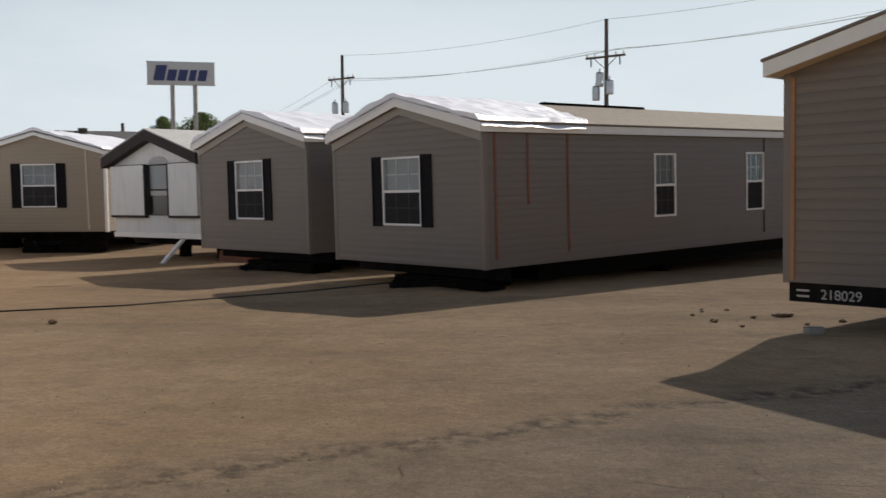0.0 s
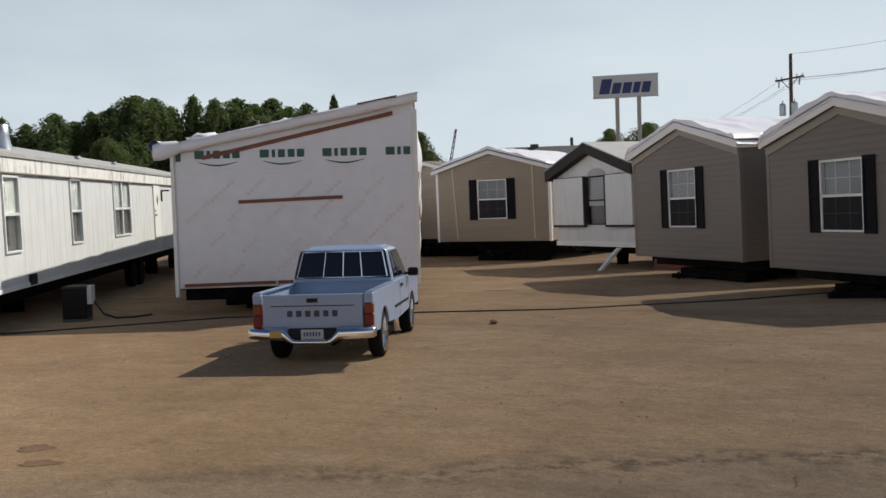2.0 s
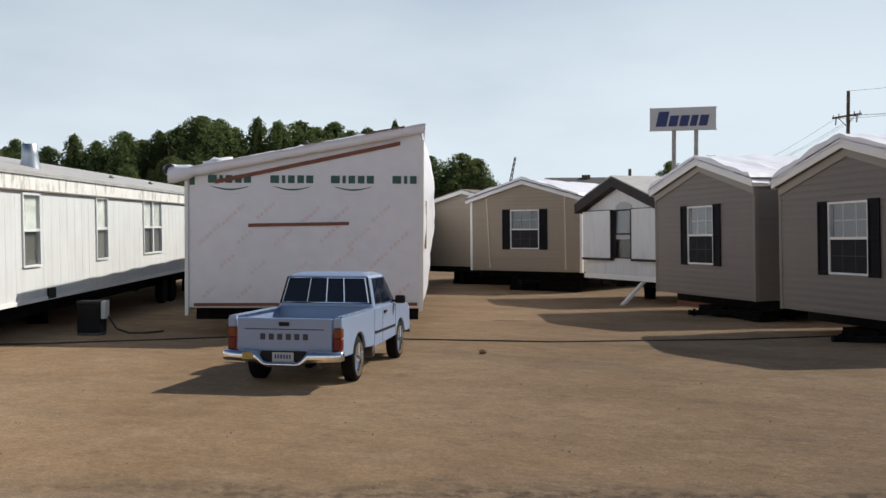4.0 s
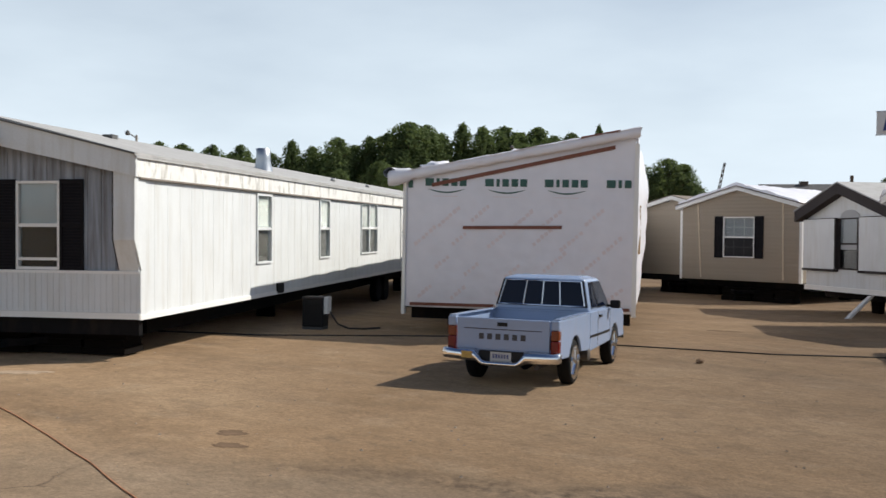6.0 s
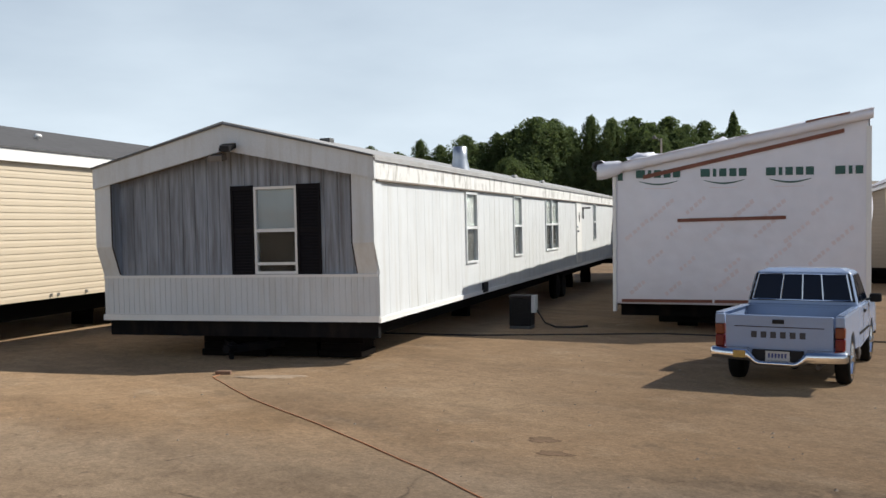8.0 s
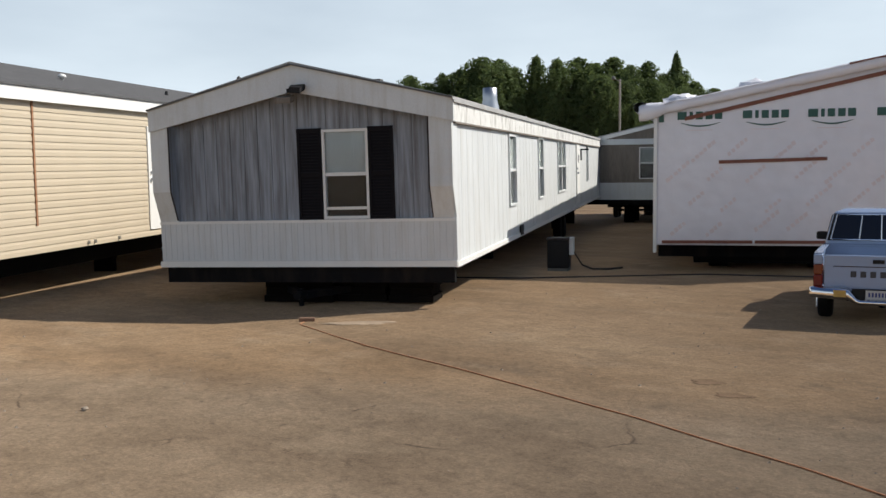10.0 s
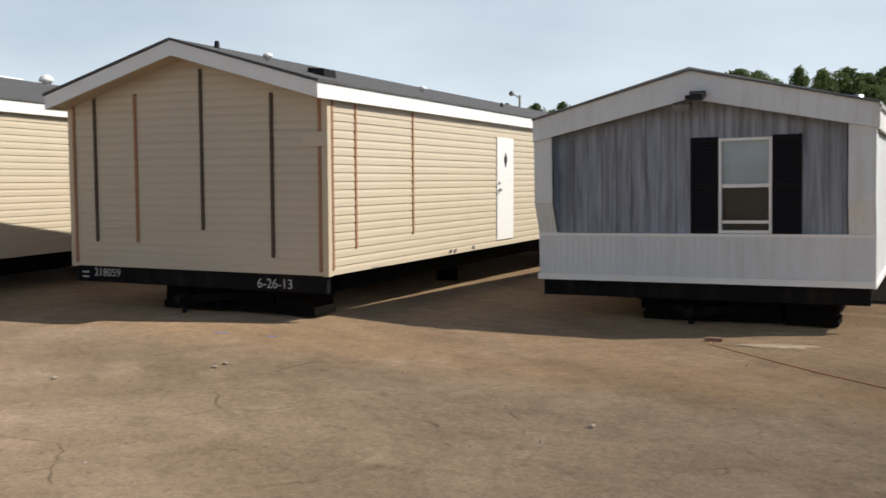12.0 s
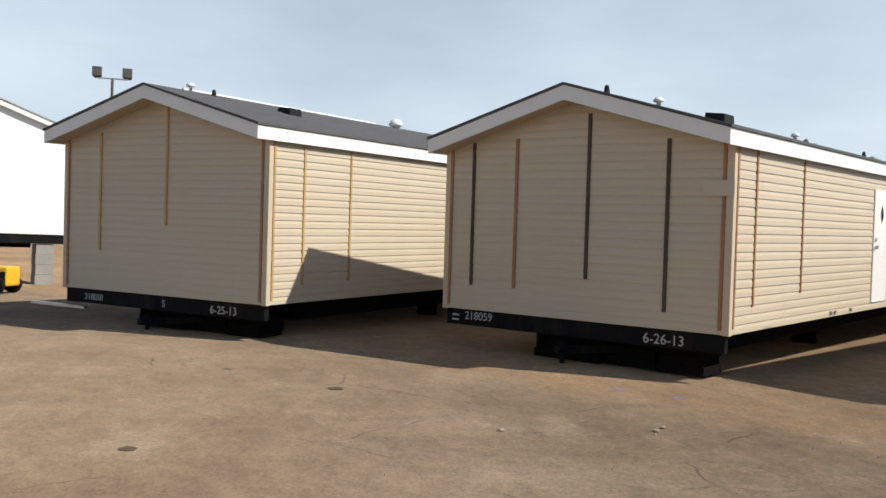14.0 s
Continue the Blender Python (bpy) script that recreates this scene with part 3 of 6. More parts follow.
def strip(home, at, a0, z0, a1, z1, mat, w=0.05, d=0.032, name="batten"):
    """A lath nailed on from (a0, z0) to (a1, z1)."""
    bm = bmesh.new()
    if abs(z1 - z0) > abs(a1 - a0):
        p = [at(a0 - w / 2, d, z0), at(a0 + w / 2, d, z0), at(a0 + w / 2, 0.004, z0), at(a0 - w / 2, 0.004, z0),
             at(a1 - w / 2, d, z1), at(a1 + w / 2, d, z1), at(a1 + w / 2, 0.004, z1), at(a1 - w / 2, 0.004, z1)]
    else:
        p = [at(a0, d, z0), at(a1, d, z1), at(a1, 0.004, z1), at(a0, 0.004, z0), at(a0, d, z0 + w), at(a1, d, z1 + w), at(a1, 0.004, z1 + w), at(a0, 0.004, z0 + w)]
    hexa(bm, p)
    return part(name, bm, M[mat], home)


def undercarriage(home, W, L, zb, pitch, beam=0.24, tongue=True, rim=0.02, belly=1.5):
    """Steel beams, axles and wheels, block piers and the folded drawbar under a home."""
    for x in (-W * 0.72, -W * 0.28):
        bm = bmesh.new()
        box(bm, x - 0.05, x + 0.05, rim + 0.12, L - 0.1, zb - 0.03, zb - 0.005)
        box(bm, x - 0.012, x + 0.012, rim + 0.12, L - 0.1, zb - beam, zb - 0.03)
        box(bm, x - 0.05, x + 0.05, rim + 0.12, L - 0.1, zb - beam - 0.02, zb - beam)
        part("frame_beam", bm, M["black_steel"], home)
    # belly hung low in tyre black, to block light and deepen the shade
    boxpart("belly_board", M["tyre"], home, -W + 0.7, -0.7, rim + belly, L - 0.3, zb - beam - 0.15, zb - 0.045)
    boxpart("rim_beam", M["black_steel"], home, -W + 0.04, -0.04, rim, rim + 0.1, zb - 0.24, zb - 0.004)
    for y in (L * 0.55, L * 0.55 + 0.95):
        bm = bmesh.new()
        tube(bm, (-W + 0.45, y, 0.34 + y * pitch * 0.0), (-0.45, y, 0.34), 0.045)
        part("axle", bm, M["black_steel"], home)
        for x in (-W + 0.4, -0.4):
            bm = bmesh.new()
            lathe(bm, [(0.2, -0.1), (0.33, -0.1), (0.36, -0.06), (0.36, 0.06), (0.33, 0.1), (0.2, 0.1)], (x, y, 0.36 - y * pitch), "x", 18)
            part("tyre", bm, M["tyre"], home, smooth=False)
    for y in (1.6, L * 0.3, L * 0.8, L - 1.2):
        for x in (-W * 0.72, -W * 0.28):
            bm = bmesh.new()
            g = -y * pitch
            h = zb - beam - 0.02 - g
            k = max(1, round(h / 0.2))
            for i in range(k):
                o = 0.0 if i % 2 else 0.01
                box(bm, x - 0.2 + o, x + 0.2 - o, y - 0.1 + o, y + 0.1 - o, g + h * i / k, g + h * (i + 1) / k - 0.004)
            # near-black piers, with the shade beneath the floor in their colour
            part("block_pier", bm, M["shade_dark_wood"], home)
    if tongue:
        bm = bmesh.new()
        apex = Vector((-W * 0.5, -0.35, zb - 0.5))
        for x in (-W * 0.78, -W * 0.22):
            tube(bm, (x, 1.4, zb - 0.34), apex + Vector((0, 0.25, 0.1)), 0.07, sides=4)
        tube(bm, apex + Vector((0, 0.3, 0.1)), apex + Vector((0, 0.0, 0.12)), 0.06, sides=8)
        tube(bm, apex + Vector((0, 0.15, 0.2)), (-W * 0.5, -0.2, 0.03), 0.035, sides=8)
        part("drawbar", bm, M["black_steel"], home)
        # added near-black stacks that fill the dark shade behind the drawbar
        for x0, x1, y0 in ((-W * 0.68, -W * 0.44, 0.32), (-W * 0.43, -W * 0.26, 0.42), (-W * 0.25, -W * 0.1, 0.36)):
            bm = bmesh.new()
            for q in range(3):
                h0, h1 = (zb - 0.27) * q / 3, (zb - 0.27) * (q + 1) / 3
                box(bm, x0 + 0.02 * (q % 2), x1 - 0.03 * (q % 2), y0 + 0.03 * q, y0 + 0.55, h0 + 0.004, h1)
            part("timber_crib", bm, M["shade_dark_wood"], home)


def gable_roof(home, W, L, ze, zr, oh_f, oh_s, mat, fascia_mat, depth=0.2, soffit_mat="cream_trim", back=0.2, wrapped=False, mid=None):
    """Two slopes with thickness, boards on both rakes and along the eaves, and closed soffits."""
    mid = -W / 2 if mid is None else mid
    for x_e, sgn in ((oh_s, 1), (-W - oh_s, -1)):
        bm = bmesh.new()
        y0, y1 = -oh_f - 0.02, L + back
        hexa(bm, [(x_e + 0.02 * sgn, y0, ze), (x_e + 0.02 * sgn, y1, ze), (mid, y1, zr), (mid, y0, zr),
                  (x_e + 0.02 * sgn, y0, ze + 0.035), (x_e + 0.02 * sgn, y1, ze + 0.035), (mid, y1, zr + 0.035), (mid, y0, zr + 0.035)])
        part("roof", bm, M[mat], home)
        bm = bmesh.new()
        hexa(bm, [(x_e, -oh_f, ze - depth), (mid, -oh_f, zr - depth), (mid, -oh_f + 0.03, zr - depth), (x_e, -oh_f + 0.03, ze - depth),
                  (x_e, -oh_f, ze - 0.003), (mid, -oh_f, zr - 0.003), (mid, -oh_f + 0.03, zr - 0.003), (x_e, -oh_f + 0.03, ze - 0.003)])
        part("rake_board", bm, M[fascia_mat], home)
        bm = bmesh.new()
        box(bm, *sorted((x_e, x_e - 0.03 * sgn)), -oh_f + 0.031, L + back, ze - depth, ze - 0.003)
        part("eave_board", bm, M[fascia_mat], home)
        if oh_f > 0.1:
            bm = bmesh.new()
            xi = x_e - 0.031 * sgn
            hexa(bm, [(xi, -oh_f + 0.031, ze - depth + 0.02), (mid, -oh_f + 0.031, zr - depth + 0.02), (mid, 0.0, zr - depth + 0.02), (xi, 0.0, ze - depth + 0.02),
                      (xi, -oh_f + 0.031, ze - depth + 0.04), (mid, -oh_f + 0.031, zr - depth + 0.04), (mid, 0.0, zr - depth + 0.04), (xi, 0.0, ze - depth + 0.04)])
            part("soffit", bm, M[soffit_mat], home)


def wrap_sheet(home, W, y0, y1, ze, zr, oh_s, seed, skew=0.9):
    """A crumpled sheet of white film tied over the front of the roof."""
    rnd = random.Random(seed)
    nx, ny = 26, 30
    bm = bmesh.new()
    rows = []
    for j in range(ny + 1):
        row = []
        for i in range(nx + 1):
            u = -W - oh_s - 0.05 + (W + 2 * oh_s + 0.1) * i / nx
            k = 1 - min(1.0, abs(u + W / 2) / (W / 2 + oh_s))
            z = ze + (zr - ze) * k + 0.055
            ragged = (0.5 * noise.noise((i * 0.4, seed, 0.0)) + skew * (1 - k) - 0.2) * (j / ny) ** 2
            y = y0 + (y1 - y0) * j / ny + ragged
            z += 0.085 * abs(noise.noise((u * 0.9, y * 1.9, seed))) + 0.05 * abs(noise.noise((u * 3.1 + y, y * 4, seed)))
            if j == 0:
                z = ze + (zr - ze) * k - 0.02 - 0.06 * abs(noise.noise((u * 2.3, 1.1, seed)))
            elif j == 1:
                y = y0
                z += 0.02 + 0.07 * abs(noise.noise((u * 1.7, 3.3, seed)))
            if i in (0, nx):
                z = ze - 0.07 + 0.04 * noise.noise((u * 3, y * 2, seed))
            row.append(bm.verts.new((u, y, z)))
        rows.append(row)
    for a, c in zip(rows, rows[1:]):
        for i in range(nx):
            bm.faces.new((a[i], a[i + 1], c[i + 1], c[i]))
    ob = part("roof_film", bm, M["wrap"], home, "crumpled white plastic film over the roof")
    sol = ob.modifiers.new("thick", "SOLIDIFY")
    sol.thickness = 0.006
    return ob


def mobile_home(label, x, y, th, W=4.5, L=22.0, zb=0.6, wall=2.4, rise=0.62, pitch=1.15, siding_mat="cream_siding", trim="cream_trim",
                roof="shingle", fascia="white_trim", oh_f=0.38, oh_s=0.1, depth=0.2, front=(), side=(), left=(), soffit="cream_trim", corner=0.07, full=True, proud=0.018, rim=0.02, frieze=False, lap=0.127):
    """A vinyl-clad home: front and side are lists of openings (a0, a1, z0, z1)."""
    h = thing("mobile_home", pose(x, y, 0, pitch, 0, th), label, "mobile home", "homes on the lot")
    zt = zb + wall
    ze = zt + 0.05
    zr = ze + rise
    mid = -W / 2
    slope = rise / (W / 2 + oh_s)
    gtop = zr - 0.04
    zl = ze - 0.04 + oh_s * slope
    wf = core_wall("wall", h, FRONT, -W, 0, zb, zl, front, M[siding_mat], (mid, gtop))
    ws = core_wall("wall", h, SIDE, 0.1, L, zb, zl, side, M[siding_mat])
    LEFT = lambda a, d, z: (-W - d, a, z)
    wl_ = core_wall("wall", h, LEFT, 0.1, L, zb, zl, left, M[siding_mat])
    BACK = lambda a, d, z: (a, L + d, z)
    core_wall("wall", h, BACK, -W + 0.1, -0.1, zb, zl, (), M[siding_mat], (mid, gtop))
    boxpart("floor_deck", M["shade_dark_wood"], h, -W + 0.1, -0.1, 0.1, L - 0.1, zb, zb + 0.12)
    siding(wf, FRONT, label + "f", -W + corner, -corner, zb, zl, front, M[siding_mat], gable=(mid, gtop), proud=proud, lap=lap)
    siding(ws, SIDE, label + "s", corner, L - corner, zb, zl, side, M[siding_mat], proud=proud, lap=lap)
    if full:
        siding(wl_, LEFT, label + "l", corner, L - corner, zb, zl, left, M[siding_mat], proud=proud, lap=lap)
    for cx, sx in ((0, 1), (-W, -1)):
        bm = bmesh.new()
        box(bm, *sorted((cx + 0.024 * sx, cx - corner * sx)), -0.024, 0.0, zb - 0.01, zl - 0.02)
        box(bm, *sorted((cx + 0.024 * sx, cx + 0.001 * sx)), 0.0, corner, zb - 0.01, zl - 0.02)
        part("corner_trim", bm, M[trim], h)
    gable_roof(h, W, L, ze, zr, oh_f, oh_s, roof, fascia, depth, soffit)
    undercarriage(h, W, L, zb, math.tan(radians(pitch)), rim=rim)
    if frieze:
        for xe in (0.0, -W):
            bm = bmesh.new()
            e0, e1 = ze - depth - 0.02, zr - depth - 0.02
            hexa(bm, [(xe, -0.045, e0 - 0.13), (mid, -0.045, e1 - 0.13), (mid, -0.02, e1 - 0.13), (xe, -0.02, e0 - 0.13),
                      (xe, -0.045, e0 + 0.03), (mid, -0.045, e1 + 0.03), (mid, -0.02, e1 + 0.03), (xe, -0.02, e0 + 0.03)])
            part("frieze_board", bm, M["pale_tan"], h)
    return h, ze, zr


def door(home, at, a0, a1, z0, z1, label="white steel entry door with a small diamond window"):
    bm = bmesh.new()
    slab(bm, at, a0, a1, -0.05, 0.035, z0, z1)
    d = part("door", bm, M["white_trim"], home, label)
    bm = bmesh.new()
    c, z = (a0 + a1) / 2, z1 - 0.42
    prism(bm, [(c - 0.09, z), (c, z - 0.15), (c + 0.09, z), (c, z + 0.15)], lambda a, b, e: at(a, e, b), 0.036, 0.042)
    part("pane", bm, M["tint"], d)
    bm = bmesh.new()
    p = at(a0 + 0.09, 0.036, z0 + 0.95)
    q = at(a0 + 0.09, 0.09, z0 + 0.95)
    tube(bm, p, q, 0.03)
    part("handle", bm, M["steel"], d)
    p, q = at(a0 + 0.09, 0.036, z0 + 1.08), at(a0 + 0.09, 0.06, z0 + 1.08)
    bm = bmesh.new()
    tube(bm, p, q, 0.03)
    part("lock", bm, M["steel"], d)
    return d


def roof_vents(home, W, ze, zr, spots):
    """Low dark box vents and white pipe caps on the right-hand slope: (down the slope 0 to 1, y, kind)."""
    for k, y, kind in spots:
        x = -W / 2 + k * W / 2
        z = zr + (ze - zr) * k + 0.03
        bm = bmesh.new()
        if kind == "box":
            hexa(bm, [(x - 0.15, y - 0.17, z - 0.05), (x + 0.15, y - 0.17, z - 0.1), (x + 0.15, y + 0.17, z - 0.1), (x - 0.15, y + 0.17, z - 0.05),
                      (x - 0.13, y - 0.13, z + 0.13), (x + 0.14, y - 0.15, z + 0.1), (x + 0.14, y + 0.15, z + 0.1), (x - 0.13, y + 0.13, z + 0.13)])
            part("roof_vent", bm, M["black_plastic"], home, "black box roof vent")
        elif kind == "cap":
            lathe(bm, [(0.03, -0.05), (0.03, 0.06), (0.07, 0.065), (0.075, 0.09), (0.05, 0.12), (0.015, 0.13)], (x, y, z), "z", 12)
            part("roof_vent", bm, M["white_trim"], home, "white pipe vent cap", smooth=True)
        elif kind == "dome":
            lathe(bm, [(0.1, -0.1), (0.1, 0.04), (0.15, 0.05), (0.15, 0.1), (0.1, 0.17), (0.03, 0.2)], (x, y, z), "z", 14)
            part("roof_vent", bm, M["white_trim"], home, "white domed vent cap", smooth=True)
        else:
            lathe(bm, [(0.05, -0.05), (0.04, 0.03), (0.03, 0.1), (0.02, 0.11)], (x, y, z), "z", 10)
            part("vent_pipe", bm, M["black_plastic"], home)


# cream home with a white door beside the old white one
ysl = 0.0
Y, ze, zr = mobile_home("cream vinyl-sided mobile home with shipping battens and a white door", -14.78, 1.36, 35.14, W=4.47, zb=0.61, wall=2.46, rise=0.66,
                        side=((6.05, 6.95, 0.72, 2.68), (8.5, 9.3, 1.25, 2.55), (13.5, 14.3, 1.25, 2.55)), proud=0.017, lap=0.114)
door(Y, SIDE, 6.06, 6.94, 0.73, 2.67)
window(Y, SIDE, 8.5, 9.3, 1.25, 2.55, "grid")
window(Y, SIDE, 13.5, 14.3, 1.25, 2.55, "grid")
for a, zb_, zt_, m in ((-3.97, 0.98, 3.08, "shaded_batten"), (-3.2, 0.98, 3.12, "batten"), (-2.02, 1.18, 3.42, "shaded_batten"), (-0.85, 0.83, 3.05, "shaded_batten")):
    strip(Y, FRONT, a, zb_, a, zt_, m)
for a in (-4.38, -0.1):
    strip(Y, FRONT, a, 0.66, a, 2.98, "batten", 0.045)
strip(Y, FRONT, -0.36, 2.32, 0.04, 2.32, "cream_siding", 0.19, 0.05, "loose_siding_piece")
for a, zb_, zt_ in ((0.1, 0.68, 2.95), (0.72, 0.93, 2.95), (2.5, 1.04, 2.95)):
    strip(Y, SIDE, a, zb_, a, zt_, "batten", 0.04)
roof_vents(Y, 4.47, ze, zr, ((0.12, 0.3, "pipe"), (0.38, 0.7, "cap"), (0.76, 0.75, "box"), (0.55, 5.0, "cap"), (0.55, 9.0, "pipe"), (0.6, 14.0, "box")))
lettering("date_stencil", "6-26-13", 0.185, M["white_paint"], Y, pose(-0.86, 0.017, 0.41, 90), "white stencilled date")
lettering("serial_stencil", "218059", 0.17, M["white_paint"], Y, pose(-3.84, 0.017, 0.46, 90), "white stencilled serial number")
for dz in (0.43, 0.5):
    boxpart("stencil_dash", M["white_paint"], Y, -4.33, -4.2, 0.014, 0.018, dz, dz + 0.025)
for z in (0.66, 0.68):
    for a in (3.9, 4.1, 4.9):
        bm = bmesh.new()
        tube(bm, SIDE(a, 0.0, z), SIDE(a, 0.05, z), 0.02)
        part("pipe_stub", bm, M["steel"], Y)

Z, ze, zr = mobile_home("cream vinyl-sided mobile home with two pale battens on its gable", -18.63, -3.89, 43.77, W=4.47, zb=0.56, wall=2.56, rise=0.66, proud=0.017, lap=0.114,
                        side=((9.0, 9.8, 1.25, 2.55),))
window(Z, SIDE, 9.0, 9.8, 1.25, 2.55, "grid")
for a, zb_, zt_ in ((-3.59, 1.22, 3.15), (-2.07, 1.67, 3.55)):
    strip(Z, FRONT, a, zb_, a, zt_, "straw_batten", 0.045)
for a in (-4.38, -0.1):
    strip(Z, FRONT, a, 0.6, a, 3.06, "batten", 0.045)
for a, zb_, zt_ in ((0.1, 0.63, 3.05), (0.8, 0.83, 3.05), (2.0, 0.85, 3.05)):
    strip(Z, SIDE, a, zb_, a, zt_, "straw_batten", 0.04)
roof_vents(Z, 4.47, ze, zr, ((-0.02, 0.65, "cap"), (0.06, 1.0, "pipe"), (0.37, 2.1, "box"), (0.02, 6.6, "dome")))
bm = bmesh.new()
tube(bm, (-2.3, 0.5, zr + 0.05), (-2.3, 6.0, zr + 0.05), 0.024)
part("white_pipe", bm, M["white_trim"], Z, "white pipe lying along the ridge")
lettering("date_stencil", "6-25-13", 0.175, M["white_paint"], Z, pose(-0.85, 0.017, 0.36, 90), "white stencilled date")
lettering("serial_stencil", "218058", 0.15, M["white_paint"], Z, pose(-3.75, 0.017, 0.38, 90), "white stencilled serial number")
lettering("stencil_mark", "S", 0.16, M["white_paint"], Z, pose(-2.12, 0.017, 0.38, 90))
bm = bmesh.new()
box(bm, -4.6, -3.3, -0.55, -0.47, 0.3, 0.34)
part("tow_bar", bm, M["steel"], Z, "bare steel bar across the drawbar")

# tan homes in the row across the lot
A, ze, zr = mobile_home("tan vinyl-sided mobile home with black shutters and film on the roof", 0.74, 16.51, -49.04, W=4.5, zb=0.45, wall=2.48, rise=0.6, pitch=1.35,
                        siding_mat="tan_siding", trim="tan_trim", roof="brown_shingle", oh_f=0.14, oh_s=0.1, depth=0.15, soffit="tan_trim", rim=0.55, frieze=True,
                        front=((-2.83, -1.69, 1.2, 2.47),), side=((4.81, 5.51, 1.18, 2.45), (8.25, 8.95, 1.19, 2.48)))
window(A, FRONT, -2.83, -1.69, 1.2, 2.47, "grid", shut=0.31)
window(A, SIDE, 4.81, 5.51, 1.18, 2.45, "grid")
window(A, SIDE, 8.25, 8.95, 1.19, 2.48, "grid2")
for a, zb_, zt_ in ((0.26, 0.61, 2.86), (1.08, 1.55, 2.86), (2.15, 0.63, 2.87)):
    strip(A, SIDE, a, zb_, a, zt_, "red_wood", 0.045)
for zb_, zt_ in ((0.64, 1.16), (2.51, 2.93)):
    strip(A, SIDE, 8.99, zb_, 8.99, zt_, "shaded_batten", 0.045)
wrap_sheet(A, 4.5, -0.16, 3.6, ze, zr, 0.12, 3.1, -0.7)
bm = bmesh.new()
box(bm, -2.32, -2.18, 3.9, 7.4, zr + 0.03, zr + 0.075)
part("ridge_cap", bm, M["shade_dark_wood"], A, "dark unfinished ridge strip")

B, ze, zr = mobile_home("tan vinyl-sided mobile home with a shuttered gable window", -2.93, 20.97, -45.38, W=4.5, zb=0.5, wall=2.55, rise=0.62, pitch=1.2,
                        siding_mat="tan_siding", trim="tan_trim", roof="brown_shingle", oh_f=0.14, oh_s=0.1, depth=0.15, soffit="tan_trim", rim=0.55, frieze=True,
                        front=((-2.83, -1.68, 1.26, 2.6),))
window(B, FRONT, -2.83, -1.68, 1.26, 2.6, "grid", shut=0.31)
wrap_sheet(B, 4.5, -0.16, 7.0, ze, zr, 0.12, 7.7)

Cc, ze, zr = mobile_home("beige vinyl-sided mobile home with straps down its gable", -10.9, 31.03, -5.37, W=4.6, L=20, zb=0.72, wall=2.55, rise=0.66, pitch=1.2,
                         siding_mat="beige_siding", trim="white_trim", roof="brown_shingle", oh_f=0.2, oh_s=0.12, depth=0.13, soffit="white_trim", rim=0.55,
                         front=((-2.86, -1.7, 1.54, 2.91),))
window(Cc, FRONT, -2.86, -1.7, 1.54, 2.91, "grid", shut=0.33)
for a0, a1 in ((-3.75, -3.9), (-0.62, -0.66)):
    strip(Cc, FRONT, a0, 0.8, a1, 3.4, "cream_trim", 0.05, 0.03, "strap")
wrap_sheet(Cc, 4.6, -0.2, 6.0, ze, zr, 0.1, 1.7)

C2, ze, zr = mobile_home("beige mobile home behind its shuttered neighbour", -15.3, 34.6, -5.37, W=4.6, L=18, zb=0.75, wall=2.5, rise=0.62, pitch=1.0,
                         siding_mat="pale_siding", trim="white_trim", roof="brown_shingle", oh_f=0.25, oh_s=0.12, depth=0.15, soffit="white_trim", full=False)

rx, ry = 4.23 + 4.5 * math.cos(radians(-49.04)), 11.76 + 4.5 * math.sin(radians(-49.04))
Rr, ze, zr = mobile_home("tan vinyl-sided mobile home with wood battens at its corner", rx, ry, -49.04, W=4.5, L=16, zb=0.63, wall=2.62, rise=0.58, pitch=0.6,
                         siding_mat="tan_siding", trim="tan_trim", roof="brown_shingle", oh_f=0.34, oh_s=0.12, depth=0.18, soffit="cream_trim")
strip(Rr, FRONT, -4.4, 0.66, -4.4, 3.12, "batten", 0.05)
lettering("serial_stencil", "218029", 0.17, M["white_paint"], Rr, pose(-3.8, 0.017, 0.44, 90), "white stencilled serial number")
for dz in (0.45, 0.52):
    boxpart("stencil_dash", M["white_paint"], Rr, -4.36, -4.2, 0.014, 0.018, dz, dz + 0.025)


